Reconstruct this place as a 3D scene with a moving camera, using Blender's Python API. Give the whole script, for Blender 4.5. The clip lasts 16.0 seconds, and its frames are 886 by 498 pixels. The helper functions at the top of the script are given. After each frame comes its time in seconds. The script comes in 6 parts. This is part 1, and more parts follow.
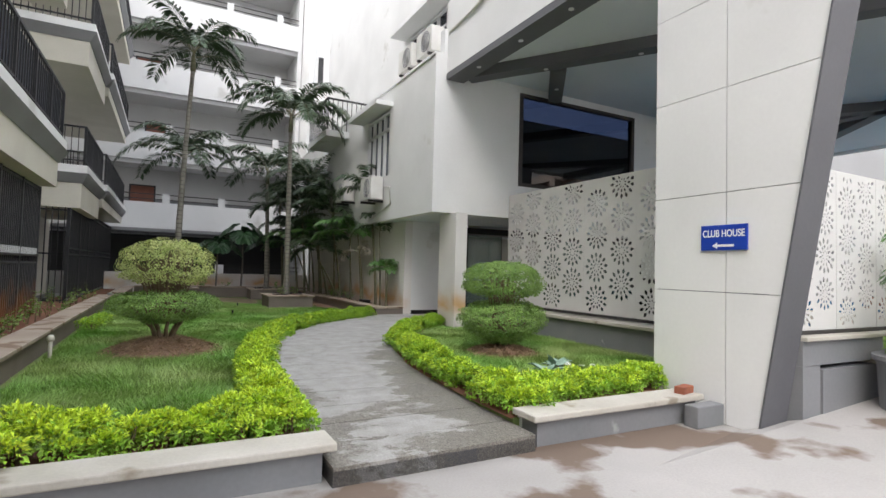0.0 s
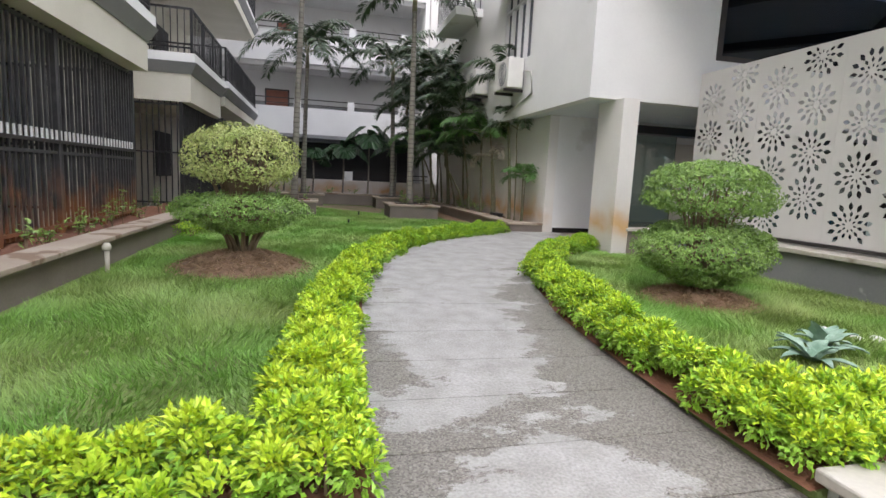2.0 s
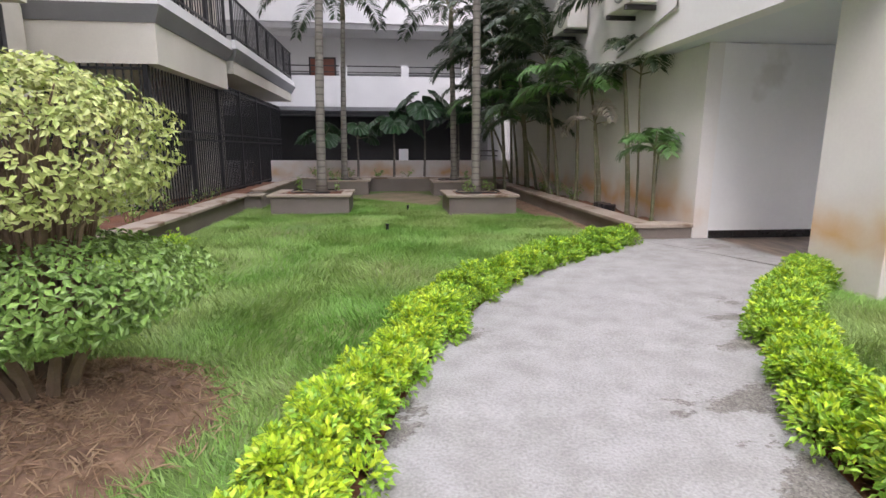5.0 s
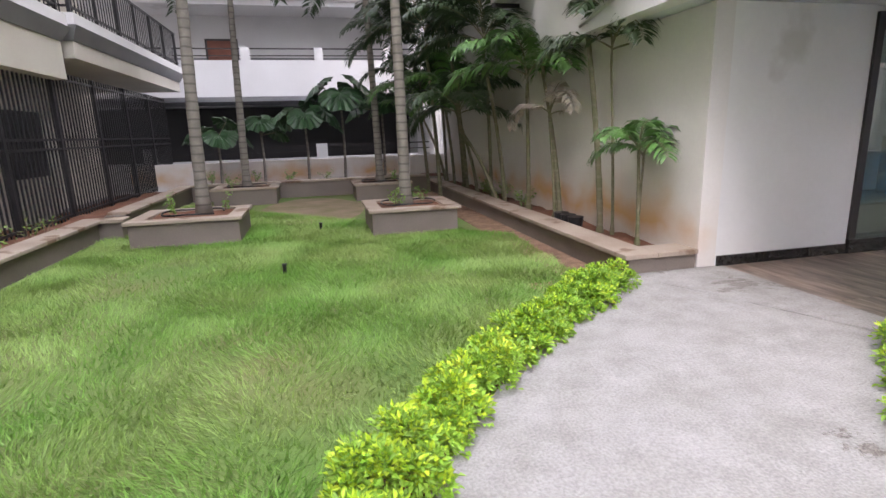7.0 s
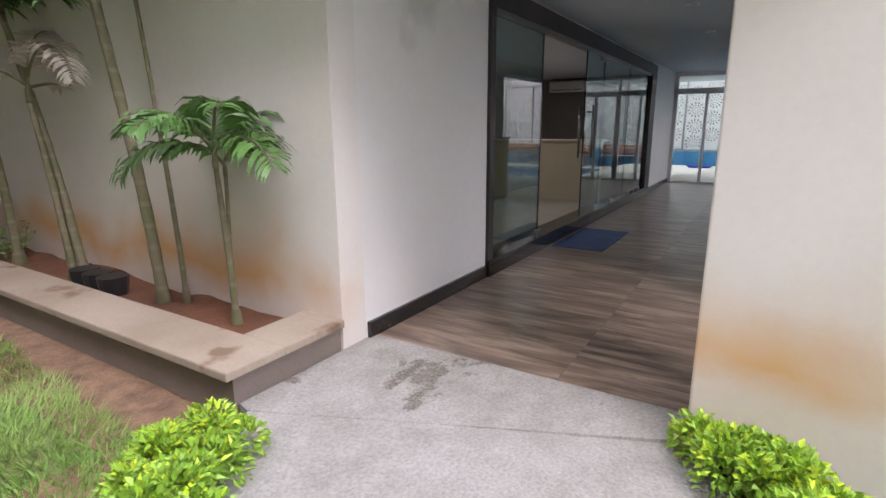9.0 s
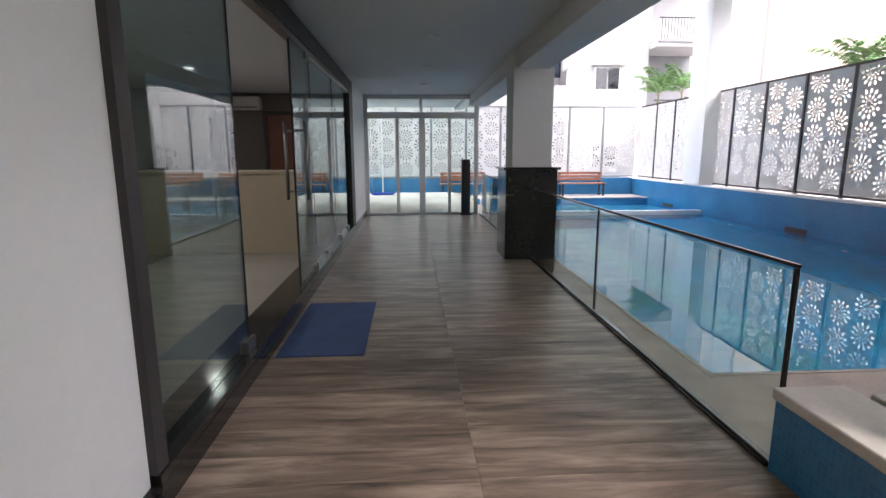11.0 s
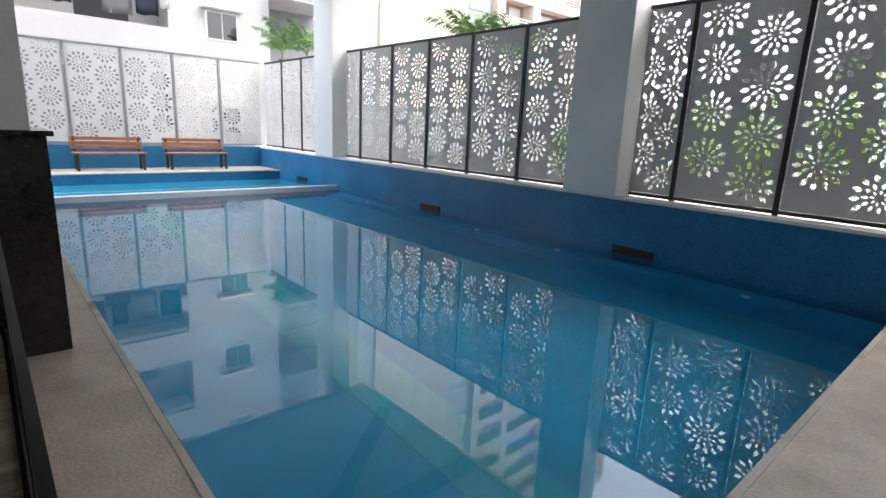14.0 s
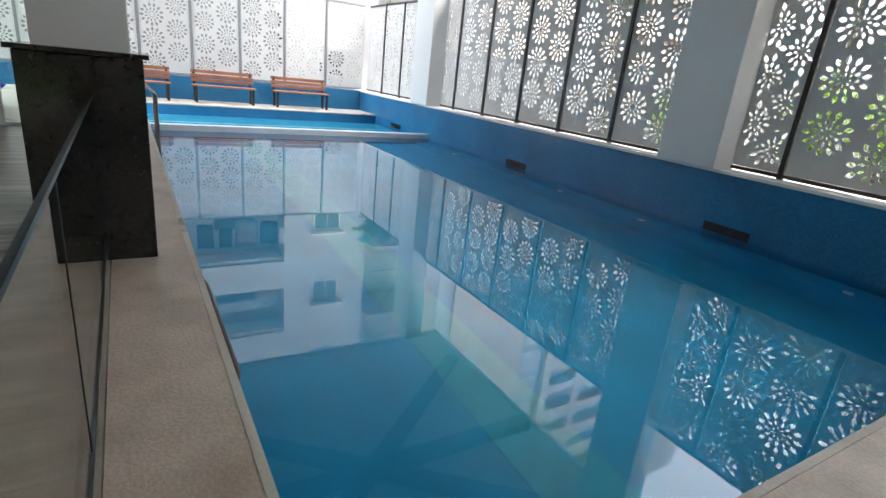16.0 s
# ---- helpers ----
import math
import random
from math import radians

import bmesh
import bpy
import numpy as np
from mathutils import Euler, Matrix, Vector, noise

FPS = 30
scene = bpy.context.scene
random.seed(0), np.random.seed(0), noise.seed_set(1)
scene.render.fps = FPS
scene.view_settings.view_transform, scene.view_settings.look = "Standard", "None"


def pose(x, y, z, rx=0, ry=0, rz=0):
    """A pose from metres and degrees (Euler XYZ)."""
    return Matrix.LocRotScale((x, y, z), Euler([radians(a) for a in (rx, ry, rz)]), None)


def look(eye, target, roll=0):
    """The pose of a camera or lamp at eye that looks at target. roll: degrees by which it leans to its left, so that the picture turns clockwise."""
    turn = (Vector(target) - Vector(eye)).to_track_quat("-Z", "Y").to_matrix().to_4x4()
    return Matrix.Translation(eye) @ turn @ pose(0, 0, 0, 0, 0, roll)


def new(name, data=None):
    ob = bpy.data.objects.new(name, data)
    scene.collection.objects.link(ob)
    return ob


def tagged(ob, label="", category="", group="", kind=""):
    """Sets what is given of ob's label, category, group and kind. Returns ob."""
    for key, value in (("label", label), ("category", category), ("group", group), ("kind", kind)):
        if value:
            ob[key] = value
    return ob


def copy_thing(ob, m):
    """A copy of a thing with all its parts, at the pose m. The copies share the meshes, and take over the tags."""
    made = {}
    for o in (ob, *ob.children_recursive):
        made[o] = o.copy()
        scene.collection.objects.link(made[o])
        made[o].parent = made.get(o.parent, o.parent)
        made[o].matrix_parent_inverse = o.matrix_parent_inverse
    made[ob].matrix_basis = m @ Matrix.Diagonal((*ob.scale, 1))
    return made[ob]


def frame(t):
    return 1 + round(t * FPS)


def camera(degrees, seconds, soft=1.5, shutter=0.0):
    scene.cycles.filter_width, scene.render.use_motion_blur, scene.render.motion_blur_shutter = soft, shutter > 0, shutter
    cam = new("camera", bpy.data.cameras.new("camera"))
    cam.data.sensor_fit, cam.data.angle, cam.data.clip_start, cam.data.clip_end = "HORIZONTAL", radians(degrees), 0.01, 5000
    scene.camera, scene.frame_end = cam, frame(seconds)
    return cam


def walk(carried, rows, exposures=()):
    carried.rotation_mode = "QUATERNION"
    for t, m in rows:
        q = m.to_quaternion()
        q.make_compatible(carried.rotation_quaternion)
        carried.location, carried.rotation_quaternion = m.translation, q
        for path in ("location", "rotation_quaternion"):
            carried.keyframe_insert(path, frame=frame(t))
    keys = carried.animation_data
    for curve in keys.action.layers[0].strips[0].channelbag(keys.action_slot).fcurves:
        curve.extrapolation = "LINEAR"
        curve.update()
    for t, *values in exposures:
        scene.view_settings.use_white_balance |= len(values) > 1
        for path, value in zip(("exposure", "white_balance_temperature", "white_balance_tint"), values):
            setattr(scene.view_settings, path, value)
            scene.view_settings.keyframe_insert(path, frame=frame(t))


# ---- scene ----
cam = camera(80.8, 16.0)
PATH = [
    (0, (0.867, 1.803, 1.387), (1.798, 3.571, 1.469), 1.6),
    (0.5, (0.989, 2.243, 1.353), (1.791, 4.075, 1.346), 1.6),
    (1, (1.181, 2.788, 1.305), (1.853, 4.669, 1.2), 1.8),
    (1.5, (1.409, 3.37, 1.264), (1.991, 5.272, 1.057), 2.3),
    (2, (1.662, 3.984, 1.249), (2.129, 5.91, 0.982), 2.8),
    (2.5, (1.863, 4.603, 1.226), (2.262, 6.541, 0.932), 3.0),
    (3, (2.015, 5.204, 1.223), (2.316, 7.153, 0.89), 3.0),
    (3.5, (2.094, 5.808, 1.276), (2.321, 7.76, 0.905), 2.3),
    (4, (2.182, 6.39, 1.303), (2.389, 8.342, 0.92), 1.8),
    (4.5, (2.256, 7.045, 1.32), (2.534, 8.99, 0.948), 1.2),
    (4.7, (2.29, 7.335, 1.338), (2.521, 9.286, 0.965), 0.9),
    (6.8, (2.624, 9.587, 1.577), (2.802, 11.534, 1.156), -1.7),
    (7, (2.732, 9.79, 1.589), (3.173, 11.691, 1.152), -1.8),
    (7.5, (3.0, 10.326, 1.546), (4.052, 11.957, 1.063), -1.5),
    (8, (3.288, 10.843, 1.538), (4.552, 12.313, 1.049), -1.1),
    (8.5, (3.627, 11.428, 1.517), (5.098, 12.698, 1.044), 0.0),
    (9, (4.103, 11.959, 1.491), (5.758, 12.987, 1.037), -0.3),
    (9.2, (4.328, 12.177, 1.501), (6.069, 13.055, 1.059), -0.1),
    (11.3, (6.519, 12.997, 1.484), (8.465, 12.716, 1.122), 0.2),
    (11.5, (6.717, 12.982, 1.475), (8.644, 12.587, 1.112), 0.5),
    (12, (7.212, 12.827, 1.479), (9.068, 12.172, 1.124), 0.3),
    (12.5, (7.691, 12.527, 1.478), (9.399, 11.545, 1.132), 0.3),
    (13, (8.121, 12.181, 1.489), (9.615, 10.892, 1.159), -0.4),
    (13.5, (8.442, 11.806, 1.449), (9.817, 10.407, 1.058), 0.7),
    (14, (8.689, 11.581, 1.438), (10.141, 10.282, 0.984), 2.6),
    (14.5, (8.74, 11.433, 1.459), (10.339, 10.324, 0.996), 3.0),
    (15, (8.755, 11.4, 1.485), (10.417, 10.389, 1.018), 3.0),
    (15.5, (8.671, 11.412, 1.42), (10.32, 10.431, 0.854), 4.5),
    (16, (8.562, 11.405, 1.408), (10.168, 10.399, 0.771), 6.2),
]
walk(cam, [(t, look(eye, target, roll)) for t, eye, target, roll in PATH],
     [(0, 1.38, 6500, 11), (1.5, 1.66, 6500, 13), (2.5, 1.80, 6500, 16), (4.5, 1.98, 6500, 20), (7.0, 2.32, 6500, 22), (8.0, 2.3, 6500, 23), (9.2, 2.35, 6500, 23),
      (11.3, 2.6, 6500, 20), (12.5, 2.15, 6500, 17), (14.0, 2.15, 6500, 12), (15.0, 2.08, 6500, 11), (16.0, 2.4, 6500, 10)])

# ---- world and light ----
world = bpy.data.worlds.new("overcast_sky")
scene.world = world
world.use_nodes = True
wn, wl = world.node_tree.nodes, world.node_tree.links
wn.clear()
sky = wn.new("ShaderNodeTexSky")
sky.sky_type = "NISHITA"
sky.sun_disc = False
sky.sun_elevation, sky.sun_rotation = radians(47), radians(227)
sky.air_density, sky.dust_density = 1.0, 4.0
haze = wn.new("ShaderNodeMix")
haze.data_type = "RGBA"
haze.inputs[0].default_value = 0.75
haze.inputs[7].default_value = (8.6, 8.9, 9.4, 1)
bg = wn.new("ShaderNodeBackground")
bg.inputs[1].default_value = 0.15
wo = wn.new("ShaderNodeOutputWorld")
wl.new(sky.outputs[0], haze.inputs[6])
wl.new(haze.outputs[2], bg.inputs[0])
wl.new(bg.outputs[0], wo.inputs[0])
sun = new("sun", bpy.data.lights.new("sun", "SUN"))
sun.data.energy, sun.data.angle, sun.data.color = 0.5, radians(35), (1.0, 0.97, 0.93)
sun.matrix_world = look((0, 0, 22), (15, 14, 0))

# ---- materials ----
def material(name, col, rough=0.7, col2=None, scale=1.2, fine=40.0, var=0.12, bump=0.15, metal=0.0, coat=0.0,
             stain=None, stain_scale=1.0, stain_lo=0.55, island=0.0, spec=0.5, trans=0.0):
    """A two-scale procedural surface: broad blotches, fine grain with relief, and an optional shaped stain."""
    m = bpy.data.materials.new(name)
    m.use_nodes = True
    n, l = m.node_tree.nodes, m.node_tree.links
    b = n["Principled BSDF"]
    geo = n.new("ShaderNodeNewGeometry")
    big = n.new("ShaderNodeTexNoise")
    big.inputs["Scale"].default_value, big.inputs["Detail"].default_value = scale, 6
    small = n.new("ShaderNodeTexNoise")
    small.inputs["Scale"].default_value, small.inputs["Detail"].default_value = fine, 3
    l.new(geo.outputs["Position"], big.inputs["Vector"])
    l.new(geo.outputs["Position"], small.inputs["Vector"])
    mix = n.new("ShaderNodeMix")
    mix.data_type = "RGBA"
    c2 = col2 or tuple(c * (1 - 2 * var) for c in col)
    mix.inputs[6].default_value, mix.inputs[7].default_value = (*col, 1), (*c2, 1)
    ramp = n.new("ShaderNodeMapRange")
    ramp.inputs[1].default_value, ramp.inputs[2].default_value = 0.35, 0.7
    l.new(big.outputs["Fac"], ramp.inputs[0])
    l.new(ramp.outputs[0], mix.inputs[0])
    hsv = n.new("ShaderNodeHueSaturation")
    mul = n.new("ShaderNodeMath")
    mul.operation = "MULTIPLY_ADD"
    mul.inputs[1].default_value, mul.inputs[2].default_value = var * 2, 1 - var
    l.new(small.outputs["Fac"], mul.inputs[0])
    value = mul.outputs[0]
    if island:
        add = n.new("ShaderNodeMath")
        add.operation = "MULTIPLY_ADD"
        add.inputs[1].default_value = island
        l.new(geo.outputs["Random Per Island"], add.inputs[0])
        l.new(value, add.inputs[2])
        value = add.outputs[0]
    l.new(value, hsv.inputs["Value"])
    l.new(mix.outputs[2], hsv.inputs["Color"])
    out = hsv.outputs[0]
    if stain:
        sn = n.new("ShaderNodeTexNoise")
        sn.inputs["Scale"].default_value, sn.inputs["Detail"].default_value = stain_scale, 5
        l.new(geo.outputs["Position"], sn.inputs["Vector"])
        sr = n.new("ShaderNodeMapRange")
        sr.inputs[1].default_value, sr.inputs[2].default_value = stain_lo, stain_lo + 0.06
        l.new(sn.outputs["Fac"], sr.inputs[0])
        sm = n.new("ShaderNodeMix")
        sm.data_type = "RGBA"
        sm.inputs[7].default_value = (*stain, 1)
        l.new(sr.outputs[0], sm.inputs[0])
        l.new(out, sm.inputs[6])
        out = sm.outputs[2]
    l.new(out, b.inputs["Base Color"])
    b.inputs["Roughness"].default_value, b.inputs["Metallic"].default_value = rough, metal
    b.inputs["Coat Weight"].default_value = coat
    b.inputs["Specular IOR Level"].default_value = spec
    if trans:
        b.inputs["Subsurface Weight"].default_value = trans
        b.inputs["Subsurface Radius"].default_value = (0.02, 0.03, 0.01)
    if bump:
        bp = n.new("ShaderNodeBump")
        bp.inputs["Strength"].default_value, bp.inputs["Distance"].default_value = bump, 0.01
        l.new(small.outputs["Fac"], bp.inputs["Height"])
        l.new(bp.outputs[0], b.inputs["Normal"])
    return m


def nodes_of(m):
    return m.node_tree.nodes, m.node_tree.links, m.node_tree.nodes["Principled BSDF"]


WHITE = material("white_paint", (0.80, 0.80, 0.79), 0.75, (0.72, 0.72, 0.71), 0.7, 25, 0.03, 0.08, stain=(0.62, 0.61, 0.58), stain_scale=0.9, stain_lo=0.66)
CLUBTILE = material("beige_floor_tile", (0.42, 0.40, 0.36), 0.25, (0.38, 0.36, 0.32), 1.2, 40, 0.05, 0.0)
CREAM = material("cream_paint", (0.76, 0.735, 0.70), 0.8, (0.68, 0.655, 0.62), 0.8, 30, 0.04, 0.1)
BEIGE = material("beige_paint", (0.66, 0.63, 0.55), 0.8, (0.58, 0.55, 0.47), 0.8, 30, 0.04, 0.1)
GREY = material("grey_paint", (0.20, 0.205, 0.215), 0.6, (0.24, 0.24, 0.25), 1.5, 30, 0.08, 0.1, stain=(0.42, 0.42, 0.42), stain_scale=2.6, stain_lo=0.68)
SLATE = material("slate_trim", (0.13, 0.13, 0.14), 0.6, None, 1.0, 30, 0.08, 0.05)
ROAD = material("concrete_road", (0.42, 0.40, 0.38), 0.85, (0.33, 0.315, 0.295), 0.6, 60, 0.12, 0.3, stain=(0.17, 0.125, 0.095), stain_scale=1.1, stain_lo=0.52)
SOIL = material("red_soil", (0.20, 0.085, 0.045), 0.95, (0.13, 0.06, 0.035), 3, 50, 0.25, 0.9)
MULCH = material("dry_mulch", (0.30, 0.19, 0.12), 0.95, (0.16, 0.095, 0.06), 9, 70, 0.4, 1.0)
STONE = material("coping_stone", (0.55, 0.52, 0.46), 0.7, (0.42, 0.39, 0.33), 1.6, 45, 0.1, 0.2, stain=(0.30, 0.26, 0.20), stain_scale=2.2, stain_lo=0.6)
DIRTYSTONE = material("dirty_coping", (0.42, 0.35, 0.28), 0.8, (0.32, 0.25, 0.19), 1.6, 45, 0.12, 0.25, stain=(0.22, 0.15, 0.10), stain_scale=2.4, stain_lo=0.57)
NEWLEAF = material("new_growth_leaf", (0.52, 0.62, 0.045), 0.45, (0.38, 0.54, 0.04), 3.5, 30, 0.08, 0.0, island=0.5, trans=0.15)
BROWNSTONE = material("brown_render", (0.25, 0.21, 0.18), 0.8, (0.20, 0.165, 0.14), 1.4, 40, 0.1, 0.25)
DECKSTONE = material("pool_deck_stone", (0.50, 0.41, 0.33), 0.45, (0.34, 0.27, 0.21), 3.2, 60, 0.3, 0.35)
GRANITE = material("black_granite", (0.012, 0.012, 0.013), 0.12, (0.03, 0.028, 0.026), 30, 160, 0.5, 0.0)
BLACK = material("black_metal", (0.018, 0.018, 0.02), 0.45, None, 3, 60, 0.1, 0.05)
DARKBAR = material("dark_frame", (0.035, 0.03, 0.03), 0.5, None, 3, 60, 0.1, 0.05)
NAVY = material("navy_mesh", (0.02, 0.03, 0.055), 0.6, None, 3, 60, 0.1, 0.05)
STEEL = material("steel", (0.30, 0.29, 0.28), 0.3, None, 3, 60, 0.05, 0.0, metal=1.0)
DARKSTEEL = material("dark_steel", (0.07, 0.065, 0.06), 0.28, None, 3, 60, 0.05, 0.0, metal=1.0)
ALU = material("white_aluminium", (0.72, 0.72, 0.72), 0.4, None, 3, 60, 0.03, 0.0)
SCREEN = material("white_screen_board", (0.66, 0.65, 0.63), 0.6, (0.60, 0.59, 0.57), 1.5, 60, 0.04, 0.05)
CEIL = material("pale_ceiling", (0.70, 0.73, 0.76), 0.8, (0.66, 0.69, 0.72), 0.7, 30, 0.03, 0.05)
REDWOOD = material("red_brown_door", (0.20, 0.06, 0.03), 0.45, (0.15, 0.045, 0.025), 3, 20, 0.1, 0.05)
BENCHWOOD = material("bench_wood", (0.36, 0.15, 0.075), 0.5, (0.26, 0.10, 0.05), 3, 40, 0.15, 0.1)
# near-black: shade of unlit rooms and recesses as colour; also a dark cloth
DARKFILL = material("dark_fill", (0.05, 0.05, 0.052), 0.8, None, 1, 20, 0.1, 0.0)
ACWHITE = material("ac_plastic", (0.70, 0.69, 0.66), 0.5, (0.62, 0.61, 0.57), 3, 40, 0.04, 0.0)
MATBLUE = material("blue_mat", (0.045, 0.085, 0.21), 0.95, (0.035, 0.065, 0.165), 6, 300, 0.2, 0.5)
SIGNBLUE = material("sign_blue", (0.01, 0.05, 0.38), 0.4, None, 3, 30, 0.05, 0.0)
SIGNWHITE = material("sign_white", (0.85, 0.85, 0.86), 0.5, None, 3, 30, 0.02, 0.0)
BRICK = material("red_brick", (0.33, 0.11, 0.06), 0.9, (0.24, 0.08, 0.05), 8, 60, 0.15, 0.4)
PINK = material("pinkish_paint", (0.50, 0.42, 0.355), 0.8, (0.45, 0.37, 0.31), 0.6, 20, 0.03, 0.05)
POOLWHITE = material("pool_edge_tile", (0.66, 0.70, 0.72), 0.35, None, 3, 60, 0.04, 0.0)
PIPE = material("pvc_pipe", (0.62, 0.57, 0.48), 0.5, None, 5, 40, 0.06, 0.0)
HEDGE = material("hedge_leaf", (0.26, 0.42, 0.045), 0.45, (0.17, 0.32, 0.035), 3.5, 30, 0.1, 0.0, island=0.6, trans=0.15)
TOPIARY = material("topiary_leaf", (0.20, 0.31, 0.075), 0.4, (0.11, 0.20, 0.04), 5, 30, 0.1, 0.0, island=0.7, trans=0.1)
TOPIARY2 = material("variegated_leaf", (0.42, 0.44, 0.17), 0.5, (0.26, 0.34, 0.09), 5, 30, 0.1, 0.0, island=0.6, trans=0.1)
STRAW = material("dry_straw", (0.34, 0.24, 0.15), 0.9, (0.24, 0.15, 0.09), 8, 80, 0.2, 0.2, island=0.5)
TWIG = material("twig_bark", (0.22, 0.16, 0.10), 0.9, (0.15, 0.10, 0.065), 8, 80, 0.2, 0.3)
PALMLEAF = material("palm_leaf", (0.038, 0.070, 0.028), 0.45, (0.026, 0.048, 0.019), 3, 30, 0.1, 0.0, island=0.5, trans=0.1)
PALMLIGHT = material("bright_palm_leaf", (0.09, 0.20, 0.05), 0.4, (0.06, 0.14, 0.035), 3, 30, 0.1, 0.0, island=0.5, trans=0.1)
PALMDRY = material("dry_palm_leaf", (0.42, 0.38, 0.32), 0.8, (0.33, 0.29, 0.24), 3, 30, 0.1, 0.0, island=0.4)
BIGLEAF = material("fan_leaf", (0.030, 0.085, 0.030), 0.35, (0.02, 0.055, 0.02), 3, 25, 0.1, 0.1, island=0.3, trans=0.05)
TRUNK = material("palm_trunk", (0.26, 0.24, 0.20), 0.85, (0.17, 0.155, 0.13), 6, 40, 0.15, 0.4)
CANE = material("green_cane", (0.13, 0.14, 0.065), 0.6, (0.19, 0.16, 0.10), 4, 40, 0.15, 0.2)
GRASS = material("grass_blade", (0.135, 0.29, 0.045), 0.55, (0.24, 0.30, 0.095), 0.7, 14, 0.15, 0.0, island=0.6, trans=0.1)
TURF = material("turf_ground", (0.12, 0.21, 0.045), 0.95, (0.19, 0.205, 0.075), 1.1, 60, 0.25, 0.8, stain=(0.14, 0.10, 0.06), stain_scale=0.8, stain_lo=0.62)


def path_material():
    m = material("path_concrete", (0.40, 0.39, 0.37), 0.8, (0.31, 0.30, 0.275), 5.5, 75, 0.42, 0.9)
    n, l, b = nodes_of(m)
    geo = n.new("ShaderNodeNewGeometry")
    wet = n.new("ShaderNodeTexNoise")
    wet.inputs["Scale"].default_value, wet.inputs["Detail"].default_value, wet.inputs["Roughness"].default_value = 1.3, 13, 0.74
    sc = n.new("ShaderNodeMapping")
    sc.inputs["Scale"].default_value = (1.0, 1.6, 1.0)
    l.new(geo.outputs["Position"], sc.inputs[0])
    l.new(sc.outputs[0], wet.inputs["Vector"])
    # washed water marks thin out away from the road
    sep = n.new("ShaderNodeSeparateXYZ")
    l.new(geo.outputs["Position"], sep.inputs[0])
    far = n.new("ShaderNodeMapRange")
    far.inputs[1].default_value, far.inputs[2].default_value = 5.0, 12.0
    far.inputs[3].default_value, far.inputs[4].default_value = 0.03, -0.30
    l.new(sep.outputs[1], far.inputs[0])
    add = n.new("ShaderNodeMath")
    spread = n.new("ShaderNodeMath")
    spread.operation = "MULTIPLY_ADD"
    spread.inputs[1].default_value, spread.inputs[2].default_value = 1.55, -0.275
    l.new(wet.outputs["Fac"], spread.inputs[0])
    l.new(spread.outputs[0], add.inputs[0])
    l.new(far.outputs[0], add.inputs[1])
    # bare aggregate margins along both edges, wider towards the club house
    uv, us = n.new("ShaderNodeUVMap"), n.new("ShaderNodeSeparateXYZ")
    uv.uv_map = "across"
    l.new(uv.outputs[0], us.inputs[0])
    right, left = n.new("ShaderNodeMapRange"), n.new("ShaderNodeMapRange")
    right.inputs[1].default_value, right.inputs[2].default_value, right.inputs[4].default_value = 0.55, 0.95, 0.3
    left.inputs[1].default_value, left.inputs[2].default_value, left.inputs[4].default_value = 0.25, 0.0, 0.22
    l.new(us.outputs[0], right.inputs[0])
    l.new(us.outputs[0], left.inputs[0])
    e1, e2 = n.new("ShaderNodeMath"), n.new("ShaderNodeMath")
    l.new(add.outputs[0], e1.inputs[0])
    l.new(right.outputs[0], e1.inputs[1])
    l.new(e1.outputs[0], e2.inputs[0])
    l.new(left.outputs[0], e2.inputs[1])
    add = e2
    r = n.new("ShaderNodeMapRange")
    r.inputs[1].default_value, r.inputs[2].default_value = 0.548, 0.560
    l.new(add.outputs[0], r.inputs[0])
    mix = n.new("ShaderNodeMix")
    mix.data_type = "RGBA"
    old = b.inputs["Base Color"].links[0].from_socket
    speck = n.new("ShaderNodeTexVoronoi")
    speck.inputs["Scale"].default_value = 120
    l.new(geo.outputs["Position"], speck.inputs["Vector"])
    dark = n.new("ShaderNodeMix")
    dark.data_type = "RGBA"
    dark.inputs[6].default_value, dark.inputs[7].default_value = (0.08, 0.072, 0.06, 1), (0.32, 0.295, 0.255, 1)
    l.new(speck.outputs["Color"], dark.inputs[0])
    l.new(r.outputs[0], mix.inputs[0])
    l.new(old, mix.inputs[6])
    l.new(dark.outputs[2], mix.inputs[7])
    l.new(mix.outputs[2], b.inputs["Base Color"])
    rg = n.new("ShaderNodeMapRange")
    rg.inputs[3].default_value, rg.inputs[4].default_value = 0.85, 0.5
    l.new(r.outputs[0], rg.inputs[0])
    l.new(rg.outputs[0], b.inputs["Roughness"])
    return m


